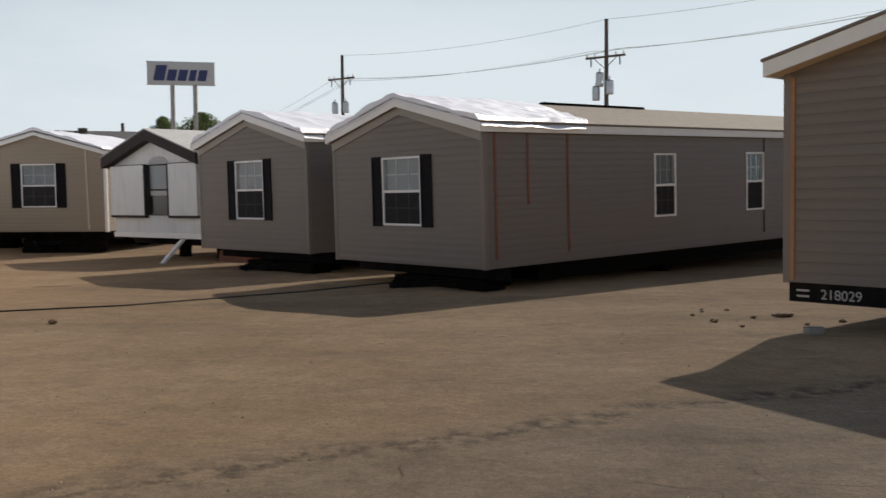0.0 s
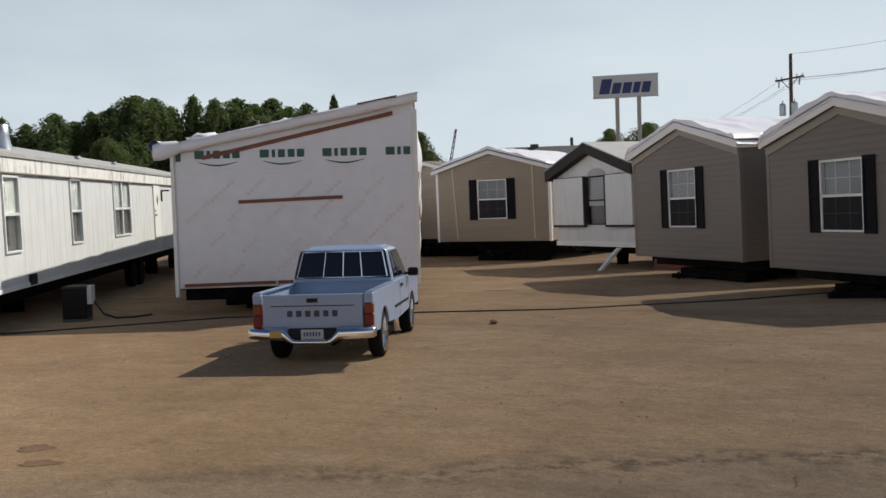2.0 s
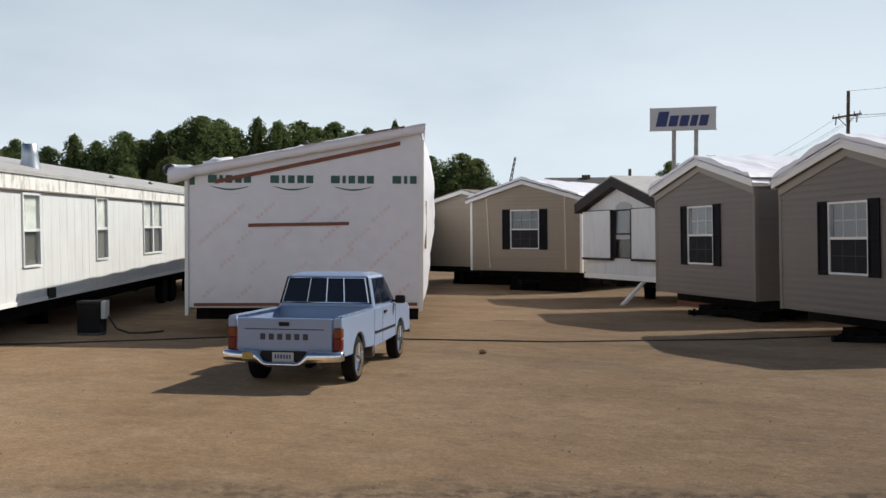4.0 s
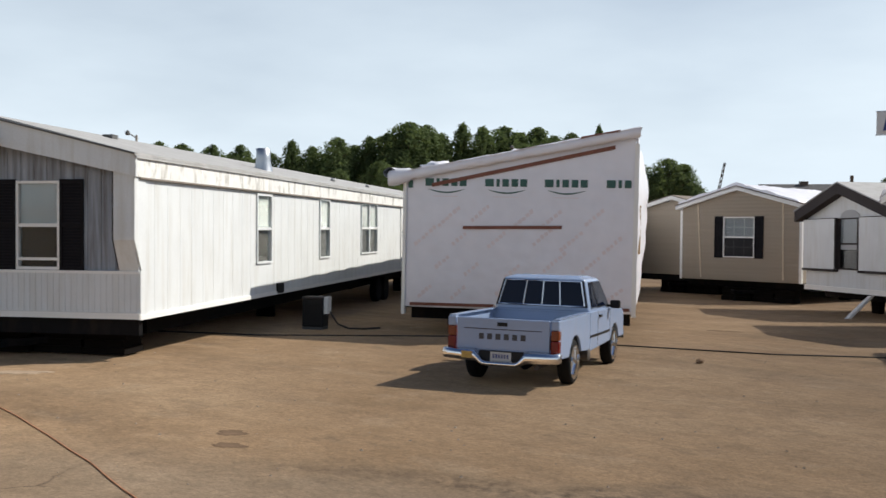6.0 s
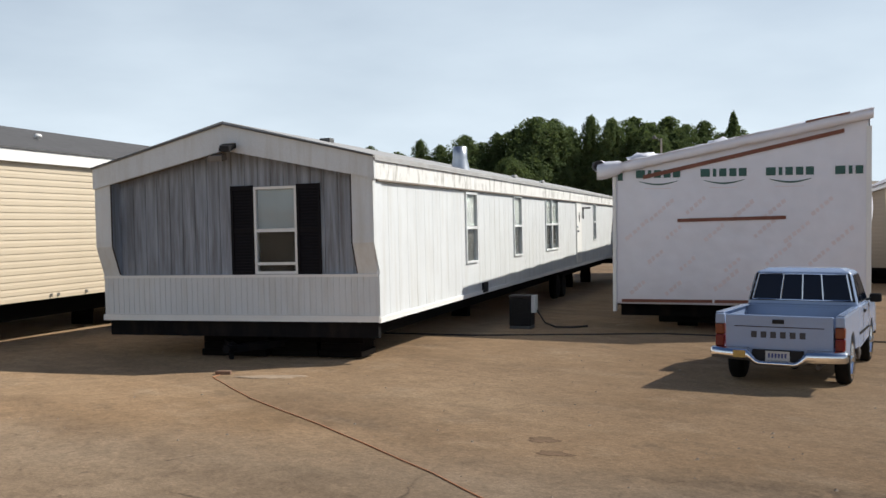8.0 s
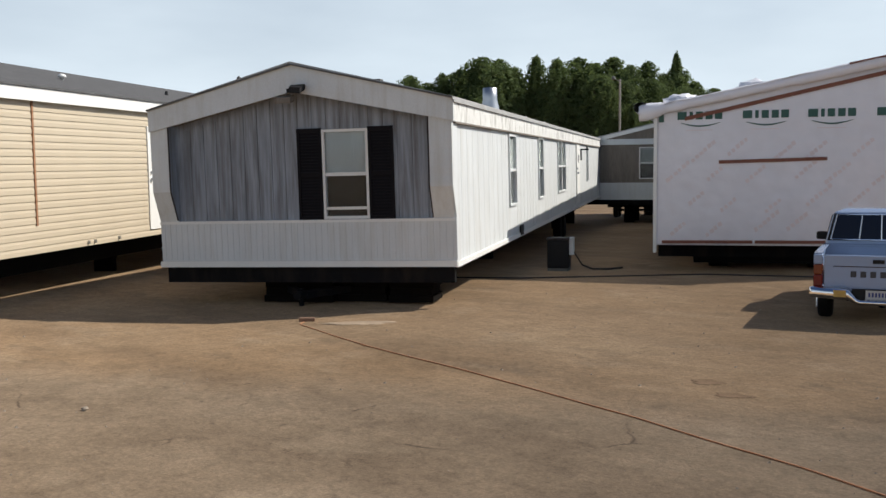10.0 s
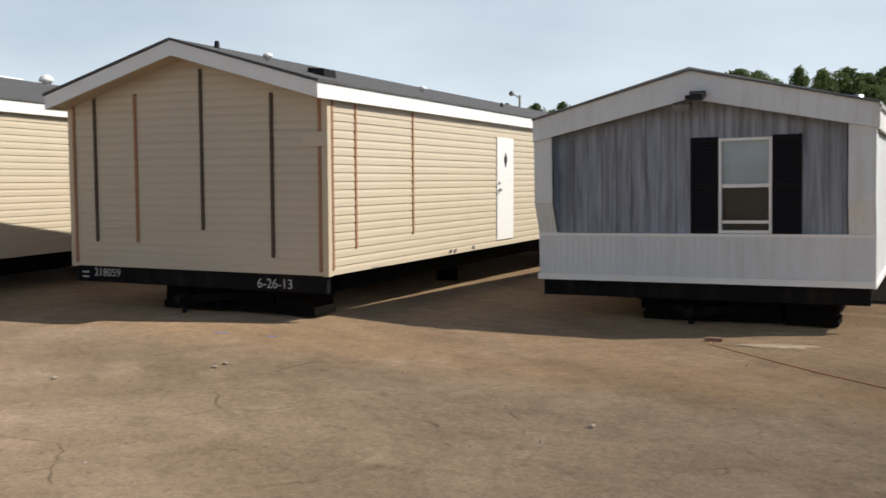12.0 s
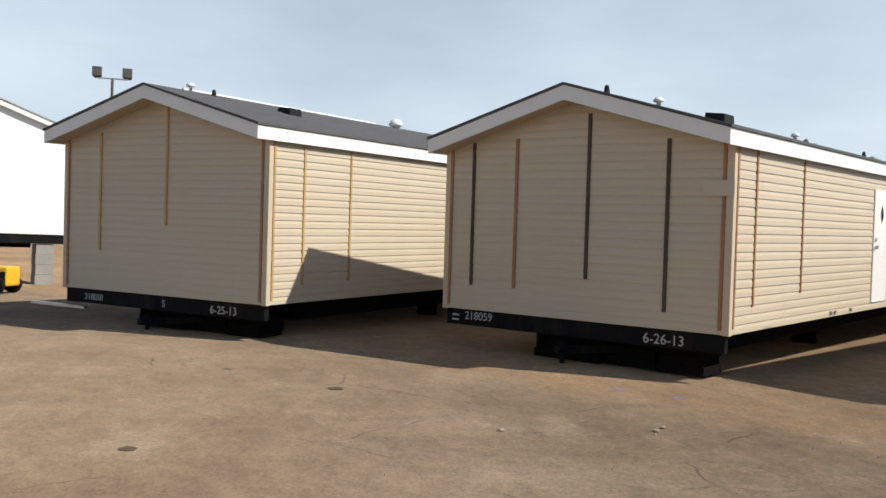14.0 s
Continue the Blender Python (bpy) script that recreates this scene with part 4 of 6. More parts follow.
# ---- old white home ----
def old_home():
    W, L, zb, zt, zr = 4.42, 27.0, 0.57, 2.62, 3.36
    h = thing("mobile_home", pose(-10.61, 6.87, 0, 1.15, -0.9, 31.88), "old white metal-sided mobile home with a grey plywood gable end", "mobile home", "homes on the lot")
    side = ((4.33, 5.07, 1.19, 2.45), (8.12, 8.86, 1.18, 2.48), (11.66, 13.33, 1.19, 2.5), (16.3, 17.2, 0.66, 2.48), (19.8, 20.3, 1.3, 2.48))
    front = ((-1.87, -1.23, 1.25, 2.46),)
    ws = core_wall("wall", h, SIDE, 0.1, L, zb, zt + 0.12, side, M["white_metal"])
    LEFT = lambda a, d, z: (-W - d, a, z)
    core_wall("wall", h, LEFT, 0.1, L, zb, zt + 0.12, (), M["white_metal"])
    BACK = lambda a, d, z: (a, L + d, z)
    core_wall("wall", h, BACK, -W + 0.1, -0.1, zb, zt + 0.1, (), M["white_metal"], (-W / 2, zr - 0.05))
    wf = core_wall("wall", h, FRONT, -W + 0.05, -0.05, zb, zt, front, M["grey_wood"], (-W / 2, zr - 0.06))
    boxpart("floor_deck", M["shade_dark_wood"], h, -W + 0.1, -0.1, 0.1, L - 0.1, zb, zb + 0.12)
    # grooved plywood boards of the gable end
    x, i = -W + 0.1, 0
    rnd = random.Random(5)
    while x < -0.12:
        w = min(0.2 + 0.015 * rnd.random(), -0.1 - x)
        top = zr - 0.3 - abs(x + w / 2 + W / 2) * 0.29
        spans = [(1.2, top)]
        if x + w > -1.87 and x < -1.23:
            spans = [(1.2, 1.25), (2.46, top)]
        for s0, s1 in spans:
            if s1 - s0 > 0.02:
                bm = bmesh.new()
                box(bm, x, x + w - 0.007, -0.012 - 0.002 * rnd.random(), -0.001, s0, s1)
                part("board", bm, M["grey_wood"], wf)
        x += w
        i += 1
    # ribbed white panel under it
    bm = bmesh.new()
    box(bm, -W, 0.0, -0.05, 0.0, zb, 1.2)
    apron = part("apron", bm, M["white_metal"], h, "ribbed white metal apron below the gable wall")
    x = -W + 0.04
    while x < -0.05:
        boxpart("rib", M["white_metal"], apron, x, x + 0.025, -0.058, -0.0505, zb + 0.09, 1.185)
        x += 0.09
    boxpart("apron_rail", M["white_trim"], h, -W - 0.02, 0.02, -0.075, -0.0, zb - 0.01, zb + 0.075)
    boxpart("apron_cap", M["white_trim"], h, -W, 0.0, -0.07, -0.0, 1.186, 1.225)
    boxpart("corner_panel", M["white_metal"], h, 0.0005, 0.023, -0.052, 0.14, zb + 0.052, 1.226)
    # wing walls leaning forward above
    for x0, x1 in ((-0.3, 0.0), (-W, -W + 0.28)):
        bm = bmesh.new()
        prism(bm, [(0.0, 1.226), (0.05, 1.226), (0.22, 1.66), (0.22, 2.7), (0.0, 2.7)], lambda a, b, d: (d, -a, b), x0 + (0.0 if x1 == 0.0 else 0.0), x1)
        wing = part("wing_wall", bm, M["white_metal"], h, "white wing wall beside the recessed gable wall")
        for k in range(5):
            boxpart("rib", M["white_metal"], wing, x0 + 0.01, x1 - 0.01, -0.228, -0.2205, 1.72 + k * 0.19, 1.735 + k * 0.19)
        bm = bmesh.new()
        xe = x0 - 0.012 if x1 == 0.0 else x1
        prism(bm, [(0.0, 1.24), (0.04, 1.24), (0.212, 1.665), (0.212, 2.6), (0.0, 2.6)], lambda a, b, d: (d, -a, b), xe, xe + 0.012)
        part("wing_return", bm, M["grey_wood"], h)
        xi = x0 - 0.001 if x1 == 0.0 else x1 + 0.001
        bm = bmesh.new()
        prism(bm, [(0.042, 1.24), (0.056, 1.24), (0.226, 1.66), (0.226, 2.6), (0.212, 2.6), (0.212, 1.665)], lambda a, b, d: (d, -a, b), xi - 0.008, xi + 0.008)
        part("wing_edge", bm, M["dark_trim"], h)
    # gable fascia, roof and eaves
    for xe, sg in ((0.06, 1), (-W, -1)):
        bm = bmesh.new()
        hexa(bm, [(xe, -0.26, zt - 0.1), (-W / 2, -0.26, zr - 0.36), (-W / 2, -0.2, zr - 0.36), (xe, -0.2, zt - 0.1),
                  (xe, -0.26, zt + 0.2), (-W / 2, -0.26, zr), (-W / 2, -0.2, zr), (xe, -0.2, zt + 0.2)])
        part("rake_board", bm, M["white_metal"], h)
        bm = bmesh.new()
        hexa(bm, [(xe, -0.3, zt + 0.2), (-W / 2, -0.3, zr + 0.0), (-W / 2, -0.26, zr + 0.0), (xe, -0.26, zt + 0.2),
                  (xe, -0.3, zt + 0.22), (-W / 2, -0.3, zr + 0.02), (-W / 2, -0.2, zr + 0.02), (xe, -0.2, zt + 0.22)])
        part("drip_edge", bm, M["ac_grey"], h)
        bm = bmesh.new()
        hexa(bm, [(xe, -0.28, zt + 0.19), (xe, L + 0.1, zt + 0.19), (-W / 2, L + 0.1, zr), (-W / 2, -0.28, zr),
                  (xe, -0.28, zt + 0.225), (xe, L + 0.1, zt + 0.225), (-W / 2, L + 0.1, zr + 0.05), (-W / 2, -0.28, zr + 0.05)])
        part("roof", bm, M["old_roof"], h, "pale weathered metal roof")
        bm = bmesh.new()
        hexa(bm, [(xe - 0.1 * sg, -0.2, zt - 0.06), (-W / 2, -0.2, zr - 0.33), (-W / 2, 0.0, zr - 0.33), (xe - 0.1 * sg, 0.0, zt - 0.06),
                  (xe - 0.1 * sg, -0.2, zt - 0.04), (-W / 2, -0.2, zr - 0.31), (-W / 2, 0.0, zr - 0.31), (xe - 0.1 * sg, 0.0, zt - 0.04)])
        part("soffit", bm, M["sun_wood"], h)
    # side wall: forward cheek, upper band, standing seams, base rail
    bm = bmesh.new()
    prism(bm, [(0.02, 1.226), (0.22, 1.66), (0.22, 2.8), (-0.1, 2.8), (-0.1, 1.226)], lambda a, b, d: (d, -a, b), 0.001, 0.022)
    part("cheek_panel", bm, M["white_metal"], h)
    boxpart("eave_band", M["mould"], h, 0.0, 0.045, -0.22, L, zt - 0.1, zt + 0.185, label="stained white metal band below the eave")
    boxpart("band_drip", M["sun_wood"], h, 0.0, 0.055, -0.1, L, zt - 0.125, zt - 0.101)
    boxpart("gutter_lip", M["old_roof"], h, 0.045, 0.075, -0.26, L, zt + 0.15, zt + 0.185)
    boxpart("base_rail", M["white_trim"], h, 0.0, 0.03, -0.05, L, zb - 0.02, zb + 0.05)
    y = 0.4
    while y < L - 0.2:
        if not any(s[0] - 0.06 < y < s[1] + 0.06 for s in side):
            boxpart("seam", M["white_metal"], ws, 0.0, 0.002, y, y + 0.012, zb + 0.05, zt - 0.126)
        y += 0.405
    for s in side[:3]:
        window(h, SIDE, *s, "old", "white_metal", twin=(s[1] - s[0] > 1.2))
    window(h, SIDE, *side[4], "old", "white_metal")
    door(h, SIDE, 16.31, 17.19, 0.67, 2.47, "plain white entry door")
    bm = bmesh.new()
    box(bm, 0.05, 0.09, 17.25, 17.3, 2.0, 2.35)
    box(bm, 0.05, 0.3, 17.25, 17.3, 2.3, 2.35)
    part("lamp_bracket", bm, M["black_plastic"], h)
    fw = window(h, FRONT, *front[0], "old", "white_trim", shut=0.36)
    bm = bmesh.new()
    slab(bm, FRONT, -1.85, -1.25, -0.02, 0.02, 1.36, 1.4)
    part("sash_rail", bm, M["white_trim"], fw)
    boxpart("vent_hatch", M["black_plastic"], h, 0.01, 0.04, 5.36, 5.72, 0.57, 0.76, label="small grey vent hatch low on the wall")
    # twin floodlight under the peak
    bm = bmesh.new()
    box(bm, -2.26, -2.12, -0.31, -0.26, 2.99, 3.04)
    hexa(bm, [(-2.16, -0.46, 2.97), (-1.99, -0.5, 2.95), (-1.99, -0.3, 3.02), (-2.2, -0.3, 3.02), (-2.16, -0.46, 3.05), (-1.99, -0.5, 3.03), (-1.99, -0.3, 3.09), (-2.2, -0.3, 3.09)])
    part("floodlight", bm, M["black_plastic"], h, "black floodlight at the gable peak")
    bm = bmesh.new()
    hexa(bm, [(-2.42, -0.34, 2.84), (-2.2, -0.34, 2.84), (-2.2, -0.2, 2.87), (-2.42, -0.2, 2.87), (-2.42, -0.34, 2.92), (-2.2, -0.34, 2.92), (-2.2, -0.2, 2.96), (-2.42, -0.2, 2.96)])
    part("floodlight", bm, M["sun_wood"], h)
    # roof stacks
    bm = bmesh.new()
    lathe(bm, [(0.24, -0.15), (0.2, 0.02), (0.15, 0.26), (0.15, 0.27), (0.145, 0.50), (0.135, 0.505)], (-0.75, 6.65, 2.98), "z", 16)
    part("flue_pipe", bm, M["steel"], h, "galvanised metal flue pipe", smooth=True)
    bm = bmesh.new()
    box(bm, -1.9, -1.78, 2.4, 2.52, 3.1, 3.29)
    box(bm, -1.93, -1.75, 2.37, 2.55, 3.29, 3.37)
    part("roof_vent", bm, M["ac_grey"], h, "small square metal roof vent")
    for k in range(2):
        bm = bmesh.new()
        lathe(bm, [(0.04, -0.1), (0.04, 0.1), (0.09, 0.11), (0.06, 0.16)], (-0.9, 12.2 + 3.6 * k, 3.0), "z", 10)
        part("vent_pipe", bm, M["old_roof"], h)
    undercarriage(h, W, L, zb, 0.02)
    return h


old_home()


# ---- half home in its shipping film ----
def wrapped_half():
    W, L, zb = 4.25, 24.0, 0.5
    h = thing("wrapped_home_half", pose(-7.675, 14.98, 0, 1.4, 0, 31.4), "half of a mobile home wrapped in printed white shipping film", "mobile home", "homes on the lot")
    bm = bmesh.new()
    prism(bm, [(-W + 0.03, zb), (-0.03, zb), (-0.03, 3.72), (-W + 0.03, 2.88)], lambda a, b, d: (a, d, b), 0.03, L)
    for v in bm.verts:
        if v.co.z > 2:
            v.co.z += 0.02 * v.co.y
    part("body", bm, M["shade_dark_wood"], h)

    def top(u):
        return 2.95 + (u + W) / W * 0.82

    def film(name, fn, nu, nv, label=""):
        bm = bmesh.new()
        g = [[bm.verts.new(fn(i / nu, j / nv)) for i in range(nu + 1)] for j in range(nv + 1)]
        for a, c in zip(g, g[1:]):
            for i in range(nu):
                bm.faces.new((a[i], a[i + 1], c[i + 1], c[i]))
        ob = part(name, bm, M["wrap"], h, label, smooth=True)
        s = ob.modifiers.new("thick", "SOLIDIFY")
        s.thickness, s.offset = 0.004, 1
        return ob

    def front_at(s, t):
        u = -W + W * s
        z = zb + 0.02 + (top(u) - zb) * t
        n1 = noise.noise((u * 1.1, z * 1.6, 2.0))
        n2 = noise.noise((u * 3.2 + z * 2, z * 4.2, 8.0))
        edge = min(1.0, 6 * min(s, 1 - s, t, 1 - t))
        slack = 1.0 + 1.1 * (1 - t) ** 2 + 0.8 * abs(2 * s - 1) ** 3
        n3 = 1 - abs(noise.noise((u * 0.8 + z * 1.1, z * 5.5 - u * 1.2, 13.0)))
        return (u, -0.003 - edge * min(0.022, 0.0062 * slack * (n1 + 0.9 * n2 + 0.8 * n3 + 1.0)), z)
    film("film_front", front_at, 90, 70, "white printed film stretched over the open end")

    def side_at(s, t):
        y = 0.0 + L * s
        z = zb + 0.02 + (3.74 + 0.02 * y - zb) * t
        belly = math.sin(math.pi * min(1.0, t * 1.02)) ** 0.6 * min(1.0, y / 2.2)
        b = 0.16 * belly + 0.22 * belly * abs(noise.noise((y * 0.7, z * 0.6, 5.0))) + 0.09 * abs(noise.noise((y * 2.4, z * 1.3, 3.0)))
        return (0.02 + b * min(1.0, 1.6 * y + 0.1), y, z)
    film("film_side", side_at, 120, 30, "loose white film over the marriage wall")

    def roof_at(s, t):
        u = -W - 0.34 + (W + 0.42) * s
        y = -0.2 + (L + 0.3) * t
        z = top(max(u, -W)) + 0.02 * y + 0.09 - max(0.0, -W - u) * 0.35 + 0.05 * abs(noise.noise((u * 1.4, y * 1.1, 4.0)))
        return (u, y, z)
    film("film_roof", roof_at, 34, 90, "white film over the roof")
    # rolled edge along the eave and up the rake
    bm = bmesh.new()
    prev = None
    for k in range(61):
        s = k / 60
        u = -W - 0.3 + (W + 0.36) * s
        z = top(max(u, -W)) + 0.03 - max(0.0, -W - u) * 0.2
        r = 0.095 + 0.035 * noise.noise((s * 17, 1.0, 0.0)) + (0.05 if s < 0.09 else 0.0)
        ring = [bm.verts.new((u, -0.12 + r * math.cos(a) * 0.8, z + r * math.sin(a))) for a in [6.28319 * q / 10 for q in range(10)]]
        if prev:
            for q in range(10):
                bm.faces.new((prev[q], prev[(q + 1) % 10], ring[(q + 1) % 10], ring[q]))
        prev = ring
    part("film_roll", bm, M["wrap"], h, "bunched film along the rake", smooth=True)
    bm = bmesh.new()
    prev = None
    for k in range(81):
        y = -0.2 + (L + 0.2) * k / 80
        r = 0.13 + 0.025 * noise.noise((y * 1.3, 7.0, 0.0))
        ring = [bm.verts.new((-W - 0.27 + r * math.cos(a), y, 3.03 + 0.02 * y + r * math.sin(a) * 0.8)) for a in [6.28319 * q / 10 for q in range(10)]]
        if prev:
            for q in range(10):
                bm.faces.new((prev[q], prev[(q + 1) % 10], ring[(q + 1) % 10], ring[q]))
        prev = ring
    part("film_roll", bm, M["wrap"], h, "bunched film along the eave", smooth=True)
    rnd = random.Random(2)
    for k in range(9):
        bm = bmesh.new()
        bmesh.ops.create_icosphere(bm, subdivisions=3, radius=1.0)
        cu, cy = -W + 0.3 + rnd.random() * 2.6, rnd.random() * 12
        for v in bm.verts:
            n = 1 + 0.5 * noise.noise(v.co * 2.3 + Vector((k, 0, 0)))
            v.co = Vector((v.co.x * 0.3 * n + cu, v.co.y * 0.5 * n + cy, v.co.z * 0.15 * n + top(cu) + 0.02 * cy + 0.12))
        part("film_bunch", bm, M["wrap"], h, smooth=True)
    # finished long wall, with shuttered windows
    LEFT = lambda a, d, z: (-W - d, a, z)
    boxpart("wall", M["white_trim"], h, -W - 0.012, -W + 0.028, 0.035, L, zb, 2.9)
    boxpart("corner_trim", M["white_trim"], h, -W - 0.04, -W + 0.02, -0.05, 0.1, zb - 0.12, 2.93)
    boxpart("corner_trim", M["white_trim"], h, -0.03, 0.05, -0.04, 0.02, zb - 0.03, 3.6)
    for y in (2.6, 5.6, 9.4, 13.2):
        bm = bmesh.new()
        slab(bm, LEFT, y - 0.02, y + 0.82, 0.013, 0.03, 1.18, 2.56)
        wdw = part("window", bm, M["white_trim"], h)
        bm = bmesh.new()
        slab(bm, LEFT, y + 0.03, y + 0.77, 0.031, 0.035, 1.23, 2.51)
        part("pane", bm, M["tint"], wdw)
        for s in (y - 0.37, y + 0.85):
            shutter(h, LEFT, s, s + 0.32, 1.16, 2.58, 0.014)
    # laths
    strip(h, FRONT, -3.14, 2.0, -1.31, 2.04, "red_wood", 0.06, 0.05)
    strip(h, FRONT, -3.74, 2.78, -0.38, 3.5, "red_wood", 0.07, 0.05)
    strip(h, FRONT, -1.0, 3.64, -0.3, 3.77, "red_wood", 0.07, 0.17)
    strip(h, FRONT, -W + 0.12, zb + 0.05, -2.54, zb + 0.06, "red_wood", 0.055, 0.045)
    strip(h, FRONT, -2.5, zb + 0.06, -0.06, zb + 0.07, "red_wood", 0.055, 0.045)
    for z in (1.6,):
        boxpart("lath", M["straw_batten"], h, 0.06, 0.11, 0.5, 0.56, z, z + 0.9)
    # printed maker's mark: a plain bar a letter, with a shallow arc below
    for c in (-3.47, -2.34, -1.24, -0.12):
        grp = []
        for k in range(5):
            w = (0.16, 0.06, 0.12, 0.12, 0.13)[k]
            x = c - 0.40 + (0.0, 0.21, 0.32, 0.49, 0.65)[k]
            if x + w > -0.03:
                continue
            bm = bmesh.new()
            slab(bm, FRONT, x, x + w, 0.026, 0.029, 2.80, 2.94)
            part("printed_bar", bm, M["green_ink"], h)
        if c < -0.3:
            bm = bmesh.new()
            for k in range(12):
                s0, s1 = k / 12, (k + 1) / 12
                f = lambda s: 2.735 - 0.05 * math.sin(math.pi * s)
                g = lambda s: 0.02 * math.sin(math.pi * s)
                hexa(bm, [FRONT(c - 0.34 + 0.68 * s0, 0.029, f(s0) - g(s0)), FRONT(c - 0.34 + 0.68 * s1, 0.029, f(s1) - g(s1)), FRONT(c - 0.34 + 0.68 * s1, 0.026, f(s1) - g(s1)), FRONT(c - 0.34 + 0.68 * s0, 0.026, f(s0) - g(s0)),
                          FRONT(c - 0.34 + 0.68 * s0, 0.029, f(s0) + 0.008), FRONT(c - 0.34 + 0.68 * s1, 0.029, f(s1) + 0.008), FRONT(c - 0.34 + 0.68 * s1, 0.026, f(s1) + 0.008), FRONT(c - 0.34 + 0.68 * s0, 0.026, f(s0) + 0.008)])
            part("printed_arc", bm, M["green_ink"], h)
            bm = bmesh.new()
            slab(bm, FRONT, c - 0.25, c + 0.22, 0.026, 0.028, 2.6, 2.615)
            part("printed_line", bm, M["pink_ink"], h)
    bm = bmesh.new()
    slab(bm, FRONT, -4.2, -4.11, 0.02, 0.029, 2.76, 2.9)
    part("printed_bar", bm, M["green_ink"], h)
    for r in range(4):
        for k in range(6):
            a, z = -3.95 + k * 0.68 + 0.3 * (r % 2) + rnd.uniform(-0.12, 0.12), 0.72 + r * 0.46 + rnd.uniform(-0.08, 0.08)
            if a > -0.5:
                continue
            for q in range(rnd.choice((4, 5, 6))):
                p, s = a + q * 0.07, z + q * 0.062
                w, t = rnd.uniform(0.045, 0.068), rnd.uniform(0.05, 0.075)
                bm = bmesh.new()
                hexa(bm, [FRONT(p, 0.03, s), FRONT(p + w, 0.03, s + w * 0.6), FRONT(p + w, 0.026, s + w * 0.6), FRONT(p, 0.026, s),
                          FRONT(p - 0.03, 0.03, s + t), FRONT(p + w - 0.03, 0.03, s + t + w * 0.6), FRONT(p + w - 0.03, 0.026, s + t + w * 0.6), FRONT(p - 0.03, 0.026, s + t)])
                part("printed_bar", bm, M["pink_ink"], h)
    undercarriage(h, W, L, zb, 0.0157, tongue=False, rim=0.5, belly=0.35)
    bm = bmesh.new()
    for k in range(3):
        box(bm, -0.75 + 0.13 * k, -0.67 + 0.13 * k, 0.012, 0.016, zb - 0.18, zb - 0.06)
    part("stencil_bars", bm, M["white_paint"], h, "white stencil marks on the beam")
    return h


wrapped_half()


# ---- small white unit with a dark gable ----
def white_unit():
    W, L, zb = 4.3, 16.0, 0.72
    th = -40.0
    lx, ly = -9.85, 28.75
    x, y = lx + W * math.cos(radians(th)), ly + W * math.sin(radians(th))
    h = thing("mobile_home", pose(x, y, 0, 0.8, 0, th), "white panelled mobile home with a dark gable trim and arched window", "mobile home", "homes on the lot")
    front = ((-2.46, -1.44, 1.3, 2.72),)
    wf = core_wall("wall", h, FRONT, -W, 0, zb, 2.95, front, M["white_metal"], (-W / 2, 3.6))
    core_wall("wall", h, SIDE, 0.1, L, zb, 2.95, (), M["white_metal"])
    core_wall("wall", h, lambda a, d, z: (-W - d, a, z), 0.1, L, zb, 2.95, (), M["white_metal"])
    core_wall("wall", h, lambda a, d, z: (a, L + d, z), -W + 0.1, -0.1, zb, 2.95, (), M["white_metal"], (-W / 2, 3.6))
    boxpart("floor_deck", M["shade_dark_wood"], h, -W + 0.1, -0.1, 0.1, L - 0.1, zb, zb + 0.12)
    gable_roof(h, W, L, 2.98, 3.72, 0.3, 0.2, "old_roof", "dark_trim", 0.3, "dark_trim")
    for a, b in ((-W + 0.02, -2.56), (-1.34, -0.02)):
        boxpart("panel", M["white_metal"], h, a, b, -0.12, 0.0, 1.285, 2.73, label="projecting white wall panel")
        boxpart("panel_sill", M["dark_trim"], h, a - 0.02, b + 0.02, -0.14, 0.0, 1.215, 1.284)
        boxpart("panel_cap", M["dark_trim"], h, a, b, -0.13, 0.0, 2.731, 2.75)
    for a in (-2.555, -1.41):
        boxpart("panel_edge", M["dark_trim"], h, a, a + 0.065, -0.13, 0.0, 1.29, 2.73)
    w = window(h, FRONT, *front[0], "old", "dark_trim")
    bm = bmesh.new()
    pts = [(-1.95 + 0.48 * math.cos(a), 2.745 + 0.22 * math.sin(a)) for a in [math.pi * k / 12 for k in range(13)]]
    prism(bm, pts, lambda a, b, d: FRONT(a, d, b), 0.002, 0.02)
    part("arch_pane", bm, M["blind"], w)
    boxpart("base_rail", M["white_trim"], h, -W - 0.02, 0.02, -0.05, 0.0, zb - 0.08, zb + 0.06)
    boxpart("paper_sheet", M["blind"], h, -2.43, -1.47, 0.01, 0.014, 1.85, 2.7, label="pale paper sheet taped over the upper pane")
    undercarriage(h, W, L, zb - 0.06, 0.014, tongue=False, rim=0.6)
    bm = bmesh.new()
    hexa(bm, [(-0.9, -0.78, 0.0), (-0.75, -0.78, 0.0), (-0.75, -0.68, 0.0), (-0.9, -0.68, 0.0), (-0.9, -0.1, zb - 0.1), (-0.75, -0.1, zb - 0.1), (-0.75, 0.0, zb - 0.1), (-0.9, 0.0, zb - 0.1)])
    part("prop", bm, M["white_trim"], h, "white slanting prop at the front corner")
    return h


white_unit()


